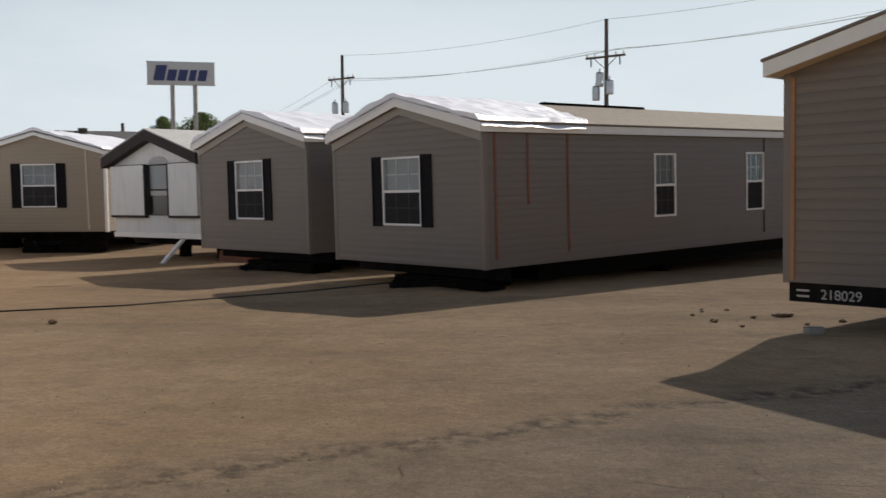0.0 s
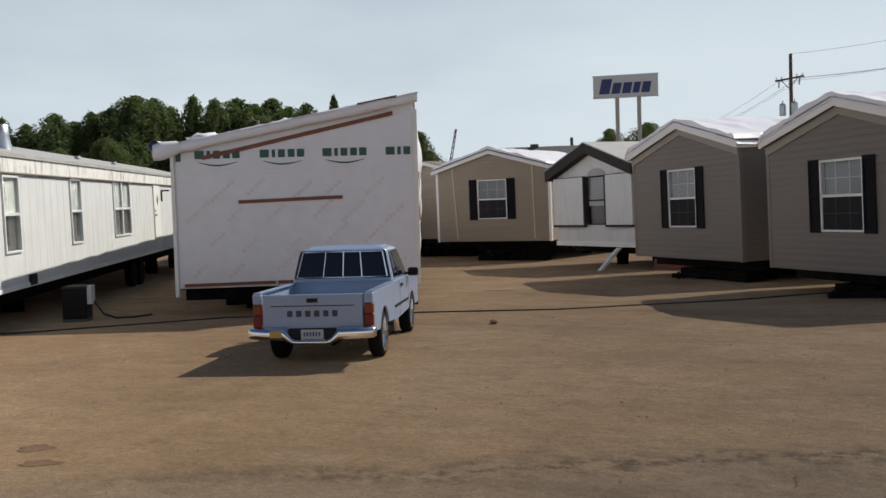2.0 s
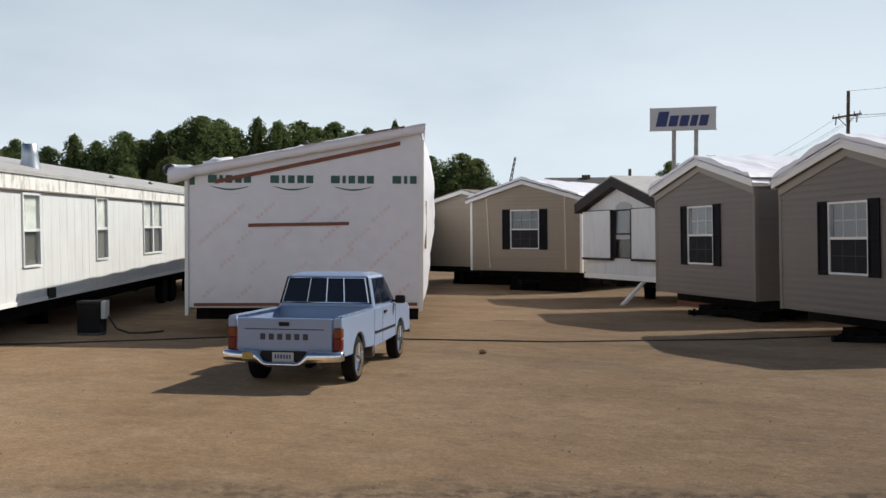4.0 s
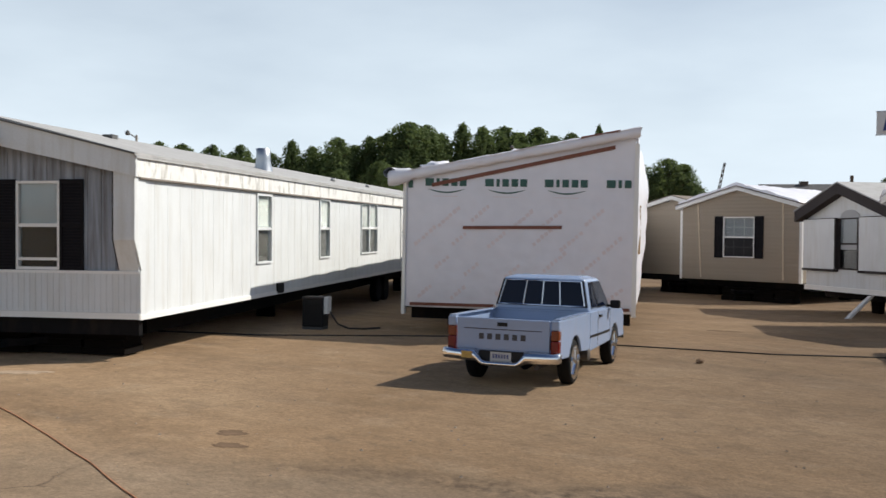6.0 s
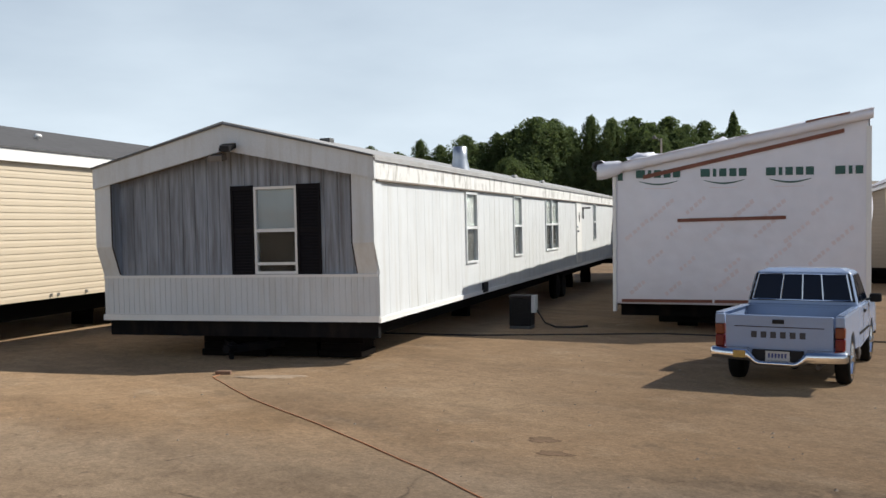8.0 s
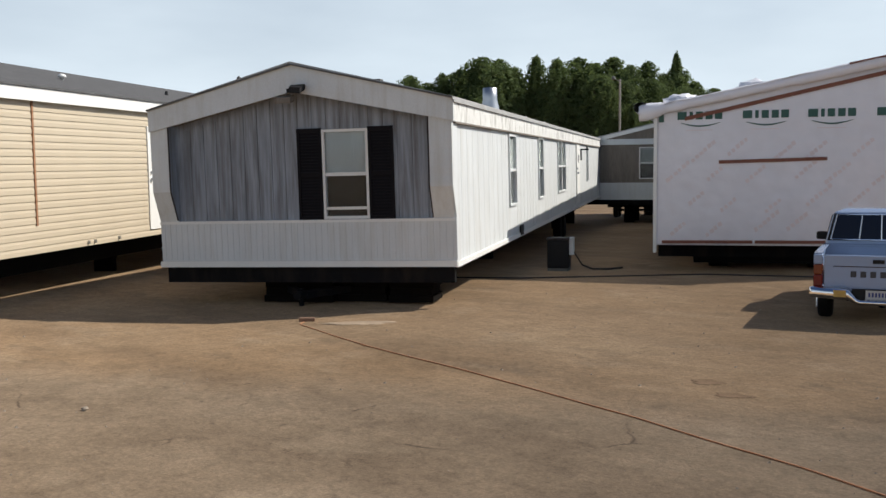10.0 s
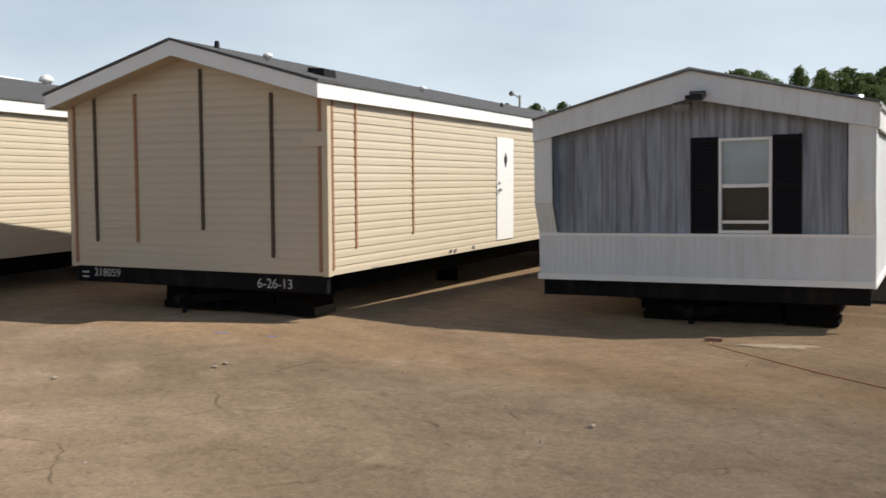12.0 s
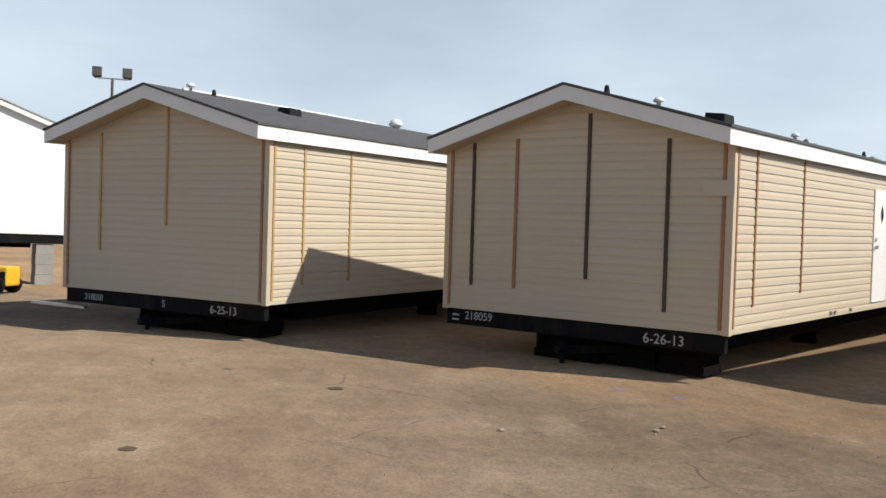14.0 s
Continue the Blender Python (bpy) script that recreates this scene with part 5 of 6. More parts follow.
# ---- bright white home at the lot's end, and the grey one at the far end of the lane ----
def end_home(label, m, zb, wall, rise, W, L, mat, front_mat, band, win, letter=""):
    h = thing("mobile_home", m, label, "mobile home", "homes on the lot")
    zt = zb + wall
    front = (win,) if win else ()
    wf = core_wall("wall", h, FRONT, -W, 0, zb, zt, front, M[front_mat], (-W / 2, zt + rise - 0.03))
    core_wall("wall", h, SIDE, 0.1, L, zb, zt, (), M[mat])
    core_wall("wall", h, lambda a, d, z: (-W - d, a, z), 0.1, L, zb, zt, (), M[mat])
    core_wall("wall", h, lambda a, d, z: (a, L + d, z), -W + 0.1, -0.1, zb, zt, (), M[mat], (-W / 2, zt + rise - 0.03))
    boxpart("floor_deck", M["shade_dark_wood"], h, -W + 0.1, -0.1, 0.1, L - 0.1, zb, zb + 0.12)
    gable_roof(h, W, L, zt + 0.03, zt + rise + 0.03, 0.12, 0.1, "old_roof", "white_trim", 0.14, "white_trim")
    boxpart("corner_trim", M["white_trim"], h, -0.08, 0.03, -0.04, 0.05, zb, zt)
    if band:
        boxpart("apron", M["white_metal"], h, -W, 0, -0.05, 0.0, zb - 0.05, zb + band, label="pale metal apron below the wall")
        boxpart("rake_band", M["white_metal"], h, -W, 0, -0.06, 0.0, zt - 0.12, zt + 0.1)
    if win:
        window(h, FRONT, *win, "old", "white_trim")
    undercarriage(h, W, L, zb, 0.0, tongue=False)
    if letter:
        bm = bmesh.new()
        for q in range(4):
            box(bm, -0.95 + 0.01 * (q % 2), -0.5, 0.05, 0.45, q * (zb - 0.25) / 4, (q + 1) * (zb - 0.25) / 4 - 0.005)
        part("block_pier", bm, M["concrete"], h, "grey concrete block pier at the corner")
        lettering("stencil", letter, 0.2, M["white_paint"], h, pose(-2.6, 0.017, zb - 0.2, 90), "white stencilled marking")
    return h


end_home("bright white film-covered mobile home on tall block piers", pose(-31.3, -7.75, 0, 0, 0, 112), 1.3, 2.6, 1.25, 7.0, 14, "bright_film", "bright_film", 0, None, "17325-A")
end_home("grey plywood-fronted mobile home at the end of the lane", pose(-19.7, 30.9, 0, 0, 0, 28), 1.0, 2.22, 0.66, 5.6, 12, "white_metal", "sun_wood", 0.62, (-3.46, -2.35, 1.78, 2.98))


# ---- pickup ----
def pickup():
    t = thing("pickup_truck", pose(-5.72, 8.72, 0, 0, 0, 20.5), "pale blue compact pickup truck with chrome wheels and bumper", "pickup truck")
    P = M["paint_blue"]
    HW = 0.83

    def arch(cy, r, n=10):
        return [(cy + r * math.cos(math.pi * k / n), 0.33 + r * math.sin(math.pi * k / n)) for k in range(n + 1)]
    # bed sides with wheel arches
    for s in (-1, 1):
        bm = bmesh.new()
        out = [(0.03, 0.46), (0.03, 0.985), (0.06, 1.015), (1.97, 1.015), (1.97, 0.42)] + [(a, b) for a, b in arch(1.02, 0.40) if b >= 0.41] + [(0.6, 0.44)]
        prism(bm, out, lambda a, b, d: (s * d, a, b), HW - 0.05, HW)
        bevel(part("bed_side", bm, P, t), 0.028, 3)
        boxpart("bed_rail", P, t, *sorted((s * (HW - 0.1), s * HW)), 0.04, 1.97, 1.0165, 1.03)
        bm = bmesh.new()
        box(bm, *sorted((s * (HW - 0.3), s * (HW - 0.051))), 0.6, 1.45, 0.5, 0.74)
        part("wheel_well", bm, M["black_plastic"], t)
    boxpart("bed_floor", P, t, -HW + 0.05, HW - 0.05, 0.04, 1.97, 0.5, 0.54)
    boxpart("bed_front", P, t, -HW + 0.05, HW - 0.05, 1.93, 1.97, 0.54, 1.0)
    # tailgate
    tg = bevel(boxpart("tailgate", P, t, -0.695, 0.695, -0.005, 0.05, 0.5, 1.005), 0.018, 3)
    boxpart("crease", M["dark_trim"], tg, -0.58, 0.58, -0.009, -0.0052, 0.842, 0.854)
    boxpart("tailgate_handle", M["black_plastic"], tg, -0.075, 0.075, -0.02, -0.0052, 0.895, 0.95)
    for k in range(6):
        x = -0.37 + k * 0.125
        bm = bmesh.new()
        box(bm, x + 0.018, x + 0.092, -0.009, -0.0055, 0.70, 0.785)
        part("badge_bar", bm, M["badge_grey"], tg)
    # corner lamps
    for s in (-1, 1):
        a, b = sorted((s * 0.712, s * (HW + 0.004)))
        lamp = bevel(boxpart("tail_light", M["red_lens"], t, a, b, -0.012, 0.12, 0.55, 0.725, label="red tail light"), 0.02, 3)
        bevel(boxpart("turn_signal", M["amber_lens"], lamp, a, b, -0.0115, 0.12, 0.7255, 0.87), 0.02, 3)
        bevel(boxpart("bed_corner", P, t, a, b, -0.004, 0.12, 0.871, 1.012), 0.02, 3)
        bevel(boxpart("bed_corner", P, t, a, b, -0.004, 0.12, 0.44, 0.549), 0.015, 2)
    # rear bumper with a dropped middle and plate
    bm = bmesh.new()
    prev = None
    for x, z0, z1, k in ((-0.88, 0.43, 0.55, 0.5), (-0.85, 0.41, 0.565, 0.9), (-0.62, 0.395, 0.565, 1.0), (-0.38, 0.385, 0.565, 1.0), (-0.27, 0.335, 0.43, 1.0), (-0.22, 0.325, 0.41, 1.0), (0.22, 0.325, 0.41, 1.0), (0.27, 0.335, 0.43, 1.0),
                         (0.38, 0.385, 0.565, 1.0), (0.62, 0.395, 0.565, 1.0), (0.85, 0.41, 0.565, 0.9), (0.88, 0.43, 0.55, 0.5)):
        zm, hh = (z0 + z1) / 2, (z1 - z0) / 2
        ring = [bm.verts.new((x, -0.02 - 0.14 * k * math.sin(math.pi * q / 9) ** 0.6, zm + hh * math.cos(math.pi * q / 9))) for q in range(10)]
        if prev:
            for q in range(9):
                bm.faces.new((prev[q], prev[q + 1], ring[q + 1], ring[q]))
            bm.faces.new((prev[9], prev[0], ring[0], ring[9]))
        else:
            bm.faces.new(ring)
        prev = ring
    bm.faces.new(prev[::-1])
    bp = part("rear_bumper", bm, M["chrome"], t, "dented chrome rear bumper", smooth=True)
    pl = boxpart("number_plate", M["white_paint"], bp, -0.155, 0.155, -0.062, -0.053, 0.40, 0.53)
    boxpart("bumper_recess", M["black_plastic"], bp, -0.33, 0.33, -0.05, -0.02, 0.40, 0.545)
    for k in range(6):
        boxpart("plate_bar", M["navy"], pl, -0.12 + k * 0.042, -0.095 + k * 0.042, -0.064, -0.0625, 0.44, 0.5)
    boxpart("sticker", M["sticker"], bp, -0.56, -0.4, -0.166, -0.1605, 0.435, 0.53, label="faded yellow sticker on the bumper")
    # cab and bonnet, lower body
    for s in (-1, 1):
        bm = bmesh.new()
        out = [(1.99, 0.40), (1.99, 1.03), (3.72, 1.03), (4.62, 0.95), (4.74, 0.86), (4.74, 0.45)] + [(a, b) for a, b in arch(3.95, 0.39) if b >= 0.41]
        prism(bm, out, lambda a, b, d: (s * d, a, b), HW - 0.08, HW)
        bevel(part("cab_side", bm, P, t), 0.02)
        boxpart("door_seam", M["black_plastic"], t, *sorted((s * HW, s * (HW + 0.002))), 2.52, 2.532, 0.46, 1.02)
        boxpart("door_seam", M["black_plastic"], t, *sorted((s * HW, s * (HW + 0.002))), 3.50, 3.512, 0.46, 1.02)
        boxpart("rub_strip", M["black_plastic"], t, *sorted((s * HW, s * (HW + 0.012))), 2.0, 3.45, 0.62, 0.655)
        boxpart("door_handle", M["black_plastic"], t, *sorted((s * HW, s * (HW + 0.025))), 2.6, 2.76, 0.91, 0.95)
    boxpart("cab_rear", P, t, -HW + 0.08, HW - 0.08, 2.0, 2.05, 0.45, 1.03)
    boxpart("cab_floor", M["black_plastic"], t, -HW + 0.08, HW - 0.08, 2.05, 4.7, 0.40, 0.45)
    bm = bmesh.new()
    hexa(bm, [(-HW + 0.08, 3.72, 0.8), (HW - 0.08, 3.72, 0.8), (HW - 0.1, 4.72, 0.7), (-HW + 0.1, 4.72, 0.7),
              (-HW + 0.08, 3.72, 1.05), (HW - 0.08, 3.72, 1.05), (HW - 0.12, 4.70, 0.92), (-HW + 0.12, 4.70, 0.92)])
    bevel(part("bonnet", bm, P, t), 0.02)
    boxpart("front_panel", M["black_plastic"], t, -HW + 0.08, HW - 0.08, 4.66, 4.73, 0.45, 0.7)
    boxpart("front_bumper", M["chrome"], t, -HW, HW, 4.745, 4.85, 0.4, 0.55)
    # greenhouse
    zb, zt = 1.03, 1.55
    lo = [(-0.815, 2.0), (0.815, 2.0), (0.79, 3.75), (-0.79, 3.75)]
    hi = [(-0.69, 2.13), (0.69, 2.13), (0.68, 3.15), (-0.68, 3.15)]

    def on(i, j, s, k):
        """A point on the cab's wall between lower corners i and j, s along, k up."""
        a = Vector((*lo[i], zb)).lerp(Vector((*lo[j], zb)), s)
        b = Vector((*hi[i], zt)).lerp(Vector((*hi[j], zt)), s)
        return a.lerp(b, k)
    bm = bmesh.new()
    hexa(bm, [(*p, zb - 0.03) for p in lo] + [(*p, zt) for p in hi])
    bevel(part("cab_shell", bm, P, t), 0.07, 4)
    bm = bmesh.new()
    hexa(bm, [(-0.63, 2.18, zt - 0.01), (0.63, 2.18, zt - 0.01), (0.63, 3.13, zt - 0.01), (-0.63, 3.13, zt - 0.01),
              (-0.54, 2.3, zt + 0.035), (0.54, 2.3, zt + 0.035), (0.54, 3.02, zt + 0.03), (-0.54, 3.02, zt + 0.03)])
    bevel(part("cab_roof", bm, P, t), 0.02)

    def pane(i, j, s0, s1, k0, k1, name="window", skew=0.0, frame_mat="black_plastic"):
        q = [on(i, j, s0, k0), on(i, j, s1, k0), on(i, j, s1, k1), on(i, j, s0 + skew, k1)]
        n = (q[1] - q[0]).cross(q[3] - q[0]).normalized()
        mid = sum(q, Vector()) / 4
        bm = bmesh.new()
        w = [mid + (p - mid) * 1.07 for p in q]
        hexa(bm, [p - n * 0.01 for p in w] + [p + n * 0.006 for p in w])
        f = part(name, bm, M[frame_mat], t)
        bm = bmesh.new()
        hexa(bm, [p + n * 0.0065 for p in q] + [p + n * 0.011 for p in q])
        part("pane", bm, M["tint"], f)
        return q, n, f
    q, n, rw = pane(0, 1, 0.05, 0.95, 0.14, 0.9, "rear_window")
    bm = bmesh.new()
    for a, b in ((0, 1), (1, 2), (2, 3), (3, 0)):
        tube(bm, q[a] + n * 0.012, q[b] + n * 0.012, 0.012, sides=6)
    part("slider_frame", bm, M["chrome"], rw, "bright metal slider frame")
    for s in (0.29, 0.51, 0.72):
        bm = bmesh.new()
        tube(bm, q[0].lerp(q[1], s) + n * 0.012, q[3].lerp(q[2], s) + n * 0.012, 0.01, sides=6)
        part("slider_bar", bm, M["chrome"], rw)
    pane(1, 2, 0.08, 0.29, 0.12, 0.86, "quarter_window", 0.05)
    pane(1, 2, 0.36, 0.9, 0.1, 0.86, "door_window")
    pane(3, 0, 0.1, 0.64, 0.1, 0.86, "door_window")
    pane(3, 0, 0.71, 0.92, 0.12, 0.86, "quarter_window")
    pane(2, 3, 0.06, 0.94, 0.1, 0.88, "windscreen")
    for s in (-1, 1):
        bm = bmesh.new()
        box(bm, *sorted((s * 0.84, s * 1.02)), 3.38, 3.48, 1.02, 1.16)
        mr = bevel(part("wing_mirror", bm, M["black_plastic"], t, "black wing mirror"), 0.03)
        boxpart("arm", M["black_plastic"], mr, *sorted((s * 0.76, s * 0.85)), 3.42, 3.48, 1.04, 1.08)
    # wheels
    for s in (-1, 1):
        for y in (1.02, 3.95):
            x = s * 0.72
            bm = bmesh.new()
            lathe(bm, [(0.2, -0.1), (0.29, -0.1), (0.325, -0.075), (0.33, -0.03), (0.33, 0.03), (0.325, 0.075), (0.29, 0.1), (0.2, 0.1)], (x, y, 0.33), "x", 28)
            w = part("wheel", bm, M["tyre"], t, "tyre on a bright multi-spoke wheel", smooth=True)
            bm = bmesh.new()
            lathe(bm, [(0.25, -0.02), (0.25, 0.095), (0.232, 0.1), (0.226, 0.03), (0.0, 0.03)] if s > 0 else [(0.0, -0.03), (0.226, -0.03), (0.232, -0.1), (0.25, -0.095), (0.25, 0.02)], (x, y, 0.33), "x", 28)
            part("rim", bm, M["steel"], w)
            bm = bmesh.new()
            for k in range(5):
                a = 6.28319 * k / 5 + 0.3
                tube(bm, (x + s * 0.085, y, 0.33), (x + s * 0.088, y + 0.225 * math.cos(a), 0.33 + 0.225 * math.sin(a)), 0.05, 0.04, 8)
            lathe(bm, [(0.0, 0.05), (0.05, 0.05), (0.05, 0.105), (0.03, 0.11), (0.0, 0.11)] if s > 0 else [(0.0, -0.11), (0.03, -0.11), (0.05, -0.105), (0.05, -0.05), (0.0, -0.05)], (x, y, 0.33), "x", 12)
            lathe(bm, [(0.23, 0.08), (0.256, 0.08), (0.256, 0.102), (0.23, 0.102)] if s > 0 else [(0.23, -0.102), (0.256, -0.102), (0.256, -0.08), (0.23, -0.08)], (x, y, 0.33), "x", 28)
            part("spokes", bm, M["chrome"], w, "bright alloy spokes")
    bm = bmesh.new()
    tube(bm, (-0.7, 1.02, 0.33), (0.7, 1.02, 0.33), 0.05)
    box(bm, -0.4, -0.3, 0.1, 4.6, 0.36, 0.45)
    box(bm, 0.3, 0.4, 0.1, 4.6, 0.36, 0.45)
    part("chassis", bm, M["black_steel"], t)
    # unseen under-parts, added to block light and darken the shade below the truck
    bm = bmesh.new()
    lathe(bm, [(0.12, -0.09), (0.28, -0.09), (0.31, -0.05), (0.31, 0.05), (0.28, 0.09), (0.12, 0.09)], (0, 0.42, 0.40), "z", 20)
    part("spare_wheel", bm, M["tyre"], t)
    bevel(boxpart("fuel_tank", M["black_steel"], t, -0.72, -0.42, 1.7, 2.9, 0.24, 0.44), 0.04)
    bm = bmesh.new()
    lathe(bm, [(0.03, -0.16), (0.13, -0.08), (0.15, 0.0), (0.13, 0.08), (0.03, 0.16)], (0.05, 1.02, 0.33), "z", 14)
    part("differential", bm, M["black_steel"], t, smooth=True)
    bm = bmesh.new()
    tube(bm, (0.5, 0.05, 0.33), (0.5, 2.6, 0.36), 0.035)
    lathe(bm, [(0.03, -0.3), (0.1, -0.28), (0.1, 0.28), (0.03, 0.3)], (0.55, 1.9, 0.36), "x", 12)
    part("exhaust", bm, M["rusty_steel"], t)
    t.scale = (0.83, 0.83, 0.83)
    return t


pickup()


# ---- air-conditioning unit ----
def ac_unit():
    a = thing("air_conditioner", pose(-12.95, 12.0, 0, 0, 0, 31.9), "grey outdoor air-conditioning unit standing on the ground", "air conditioner")
    bevel(boxpart("casing", M["black_plastic"], a, -0.33, 0.33, -0.33, 0.33, 0.06, 0.66, label="dark louvred casing"), 0.03)
    for k in range(12):
        boxpart("louvre", M["black_plastic"], a, -0.335, 0.335, -0.338, -0.331, 0.1 + k * 0.044, 0.108 + k * 0.044)
    bevel(boxpart("lid", M["dark_trim"], a, -0.35, 0.35, -0.35, 0.35, 0.66, 0.72), 0.02)
    boxpart("base", M["ac_grey"], a, -0.32, 0.32, -0.32, 0.32, 0.0, 0.06)
    boxpart("service_box", M["white_metal"], a, 0.34, 0.46, -0.25, 0.15, 0.35, 0.72, label="pale service box")
    bm = bmesh.new()
    pts = [(0.46, 0.0, 0.4), (0.7, 0.1, 0.12), (1.0, 0.3, 0.02), (1.5, 0.35, 0.02), (1.9, 0.8, 0.03)]
    for p, q in zip(pts, pts[1:]):
        tube(bm, p, q, 0.022, sides=6)
    part("pipe", bm, M["hose"], a)
    a.scale = (0.62, 0.62, 0.88)


ac_unit()


# ---- tall sign, poles and wires ----
def polytube(bm, pts, r, sides=6):
    last = None
    for i, p in enumerate(pts):
        d = (Vector(pts[min(i + 1, len(pts) - 1)]) - Vector(pts[max(i - 1, 0)])).normalized()
        a = d.cross(Vector((0, 0, 1))).normalized()
        c = a.cross(d)
        ring = [bm.verts.new(Vector(p) + (a * math.cos(6.28319 * k / sides) + c * math.sin(6.28319 * k / sides)) * r) for k in range(sides)]
        if last:
            for k in range(sides):
                bm.faces.new((last[k], last[(k + 1) % sides], ring[(k + 1) % sides], ring[k]))
        last = ring


def letter_bars(parent, mat, x0, z0, w, h, y0, y1, widths):
    x = x0
    for k, f in enumerate(widths):
        bm = bmesh.new()
        hh = h if k == 0 else h * 0.72
        lean = hh * 0.22
        wd = f * w
        st = wd * 0.36

        def bar(a0, a1, b0, b1):
            hexa(bm, [(x + a0 + lean * b0 / hh, y0, z0 + b0), (x + a1 + lean * b0 / hh, y0, z0 + b0), (x + a1 + lean * b0 / hh, y1, z0 + b0), (x + a0 + lean * b0 / hh, y1, z0 + b0),
                      (x + a0 + lean * b1 / hh, y0, z0 + b1), (x + a1 + lean * b1 / hh, y0, z0 + b1), (x + a1 + lean * b1 / hh, y1, z0 + b1), (x + a0 + lean * b1 / hh, y1, z0 + b1)])
        bar(0, wd, 0, hh)
        part("sign_bar", bm, M[mat], parent)
        x += wd + 0.2


def tall_sign():
    d = 102.0
    b = radians(15.17)
    s = thing("pylon_sign", pose(-d * math.sin(b), d * math.cos(b), 0, 0, 0, 14), "white roadside sign with navy bars on two steel poles", "sign")
    bevel(boxpart("face", M["sign_white"], s, -3.34, 3.34, -0.3, 0.3, 13.62, 15.83, label="grey-white sign cabinet"), 0.05)
    boxpart("rim", M["steel"], s, -3.39, 3.39, -0.25, 0.25, 13.54, 13.619)
    boxpart("rim", M["steel"], s, -3.39, 3.39, -0.25, 0.25, 15.831, 15.9)
    letter_bars(s, "navy", -2.75, 13.95, 5.7, 1.55, -0.34, -0.301, (0.19, 0.155, 0.155, 0.12, 0.15))
    for x in (-0.88, 1.36):
        bm = bmesh.new()
        tube(bm, (x, 0, 0), (x, 0, 13.55), 0.22)
        part("pole", bm, M["old_roof"], s)


tall_sign()


def utility_pole(x, y, h, turn, cans, drop=2.15):
    u = thing("utility_pole", pose(x, y, 0, 0, 0, turn), "wooden utility pole with a crossarm and grey transformers", "utility pole", "power line poles")
    bm = bmesh.new()
    tube(bm, (0, 0, 0), (0, 0, h), 0.17, 0.11, 12)
    part("post", bm, M["pole_wood"], u)
    za = h - drop
    bm = bmesh.new()
    box(bm, -1.3, 1.3, -0.2, -0.1, za - 0.06, za + 0.06)
    for s in (-1, 1):
        tube(bm, (0, -0.14, za - 0.7), (s * 0.75, -0.15, za - 0.05), 0.025, sides=6)
    part("crossarm", bm, M["pole_wood"], u)
    for x_ in (-1.2, -0.7, 0.7, 1.2):
        bm = bmesh.new()
        lathe(bm, [(0.03, 0.0), (0.06, 0.05), (0.03, 0.09), (0.06, 0.13), (0.02, 0.18)], (x_, -0.15, za + 0.06), "z", 8)
        part("insulator", bm, M["sign_white"], u)
    for x_ in (-0.95, 0.95):
        bm = bmesh.new()
        tube(bm, (x_, -0.15, za - 0.06), (x_ + 0.1, -0.3, za - 0.55), 0.05, sides=6)
        part("cutout_fuse", bm, M["steel"], u)
    for cx, cz in cans:
        bm = bmesh.new()
        lathe(bm, [(0.2, 0.0), (0.23, 0.05), (0.23, 0.75), (0.18, 0.85), (0.05, 0.9), (0.05, 1.05), (0.02, 1.06)], (cx, -0.25, cz), "z", 14)
        part("transformer", bm, M["steel"], u, "grey drum transformer")
    return u


POLES = [(9.73, 56.95, 12.2), (-7.4, 71.5, 12.4), (-47.4, 142.2, 13.3), (26.6, 42.3, 13.0)]
utility_pole(*POLES[0], -38, ((-0.3, 8.25), (0.36, 7.75), (-0.55, 7.45)), 2.22)
utility_pole(*POLES[1], -38, ((-0.55, 8.1), (0.55, 8.1)), 1.75)
stub = thing("utility_pole", pose(*POLES[2][:2], 0), "bare dark wooden pole far behind the lot", "utility pole", "power line poles")
bm = bmesh.new()
tube(bm, (0, 0, 0), (0, 0, 13.3), 0.3, 0.24, 10)
part("post", bm, M["pole_wood"], stub)


def wire(p, q, sag, r=0.011):
    bm = bmesh.new()
    polytube(bm, [Vector(p).lerp(Vector(q), k / 16) - Vector((0, 0, sag * k / 4 * (1 - k / 16))) for k in range(17)], r, 5)
    ob = new("power_line", mesh_of("power_line", bm, M["wire"]))
    tagged(ob, "grey overhead wire between wooden poles", "wire", "overhead wires")


for (x0, y0, h0), (x1, y1, h1) in ((POLES[0], POLES[1]), (POLES[1], POLES[2]), (POLES[3], POLES[0])):
    for off in (-1.2, 0.7, 1.2):
        ox, oy = off * math.cos(radians(-38)), off * math.sin(radians(-38))
        wire((x0 + ox, y0 + oy, h0 - 1.8), (x1 + ox, y1 + oy, h1 - 1.8), 3.0 if y1 > 100 else 0.45)
    if y1 < 100:
        wire((x0, y0, h0), (x1, y1, h1), 0.5)


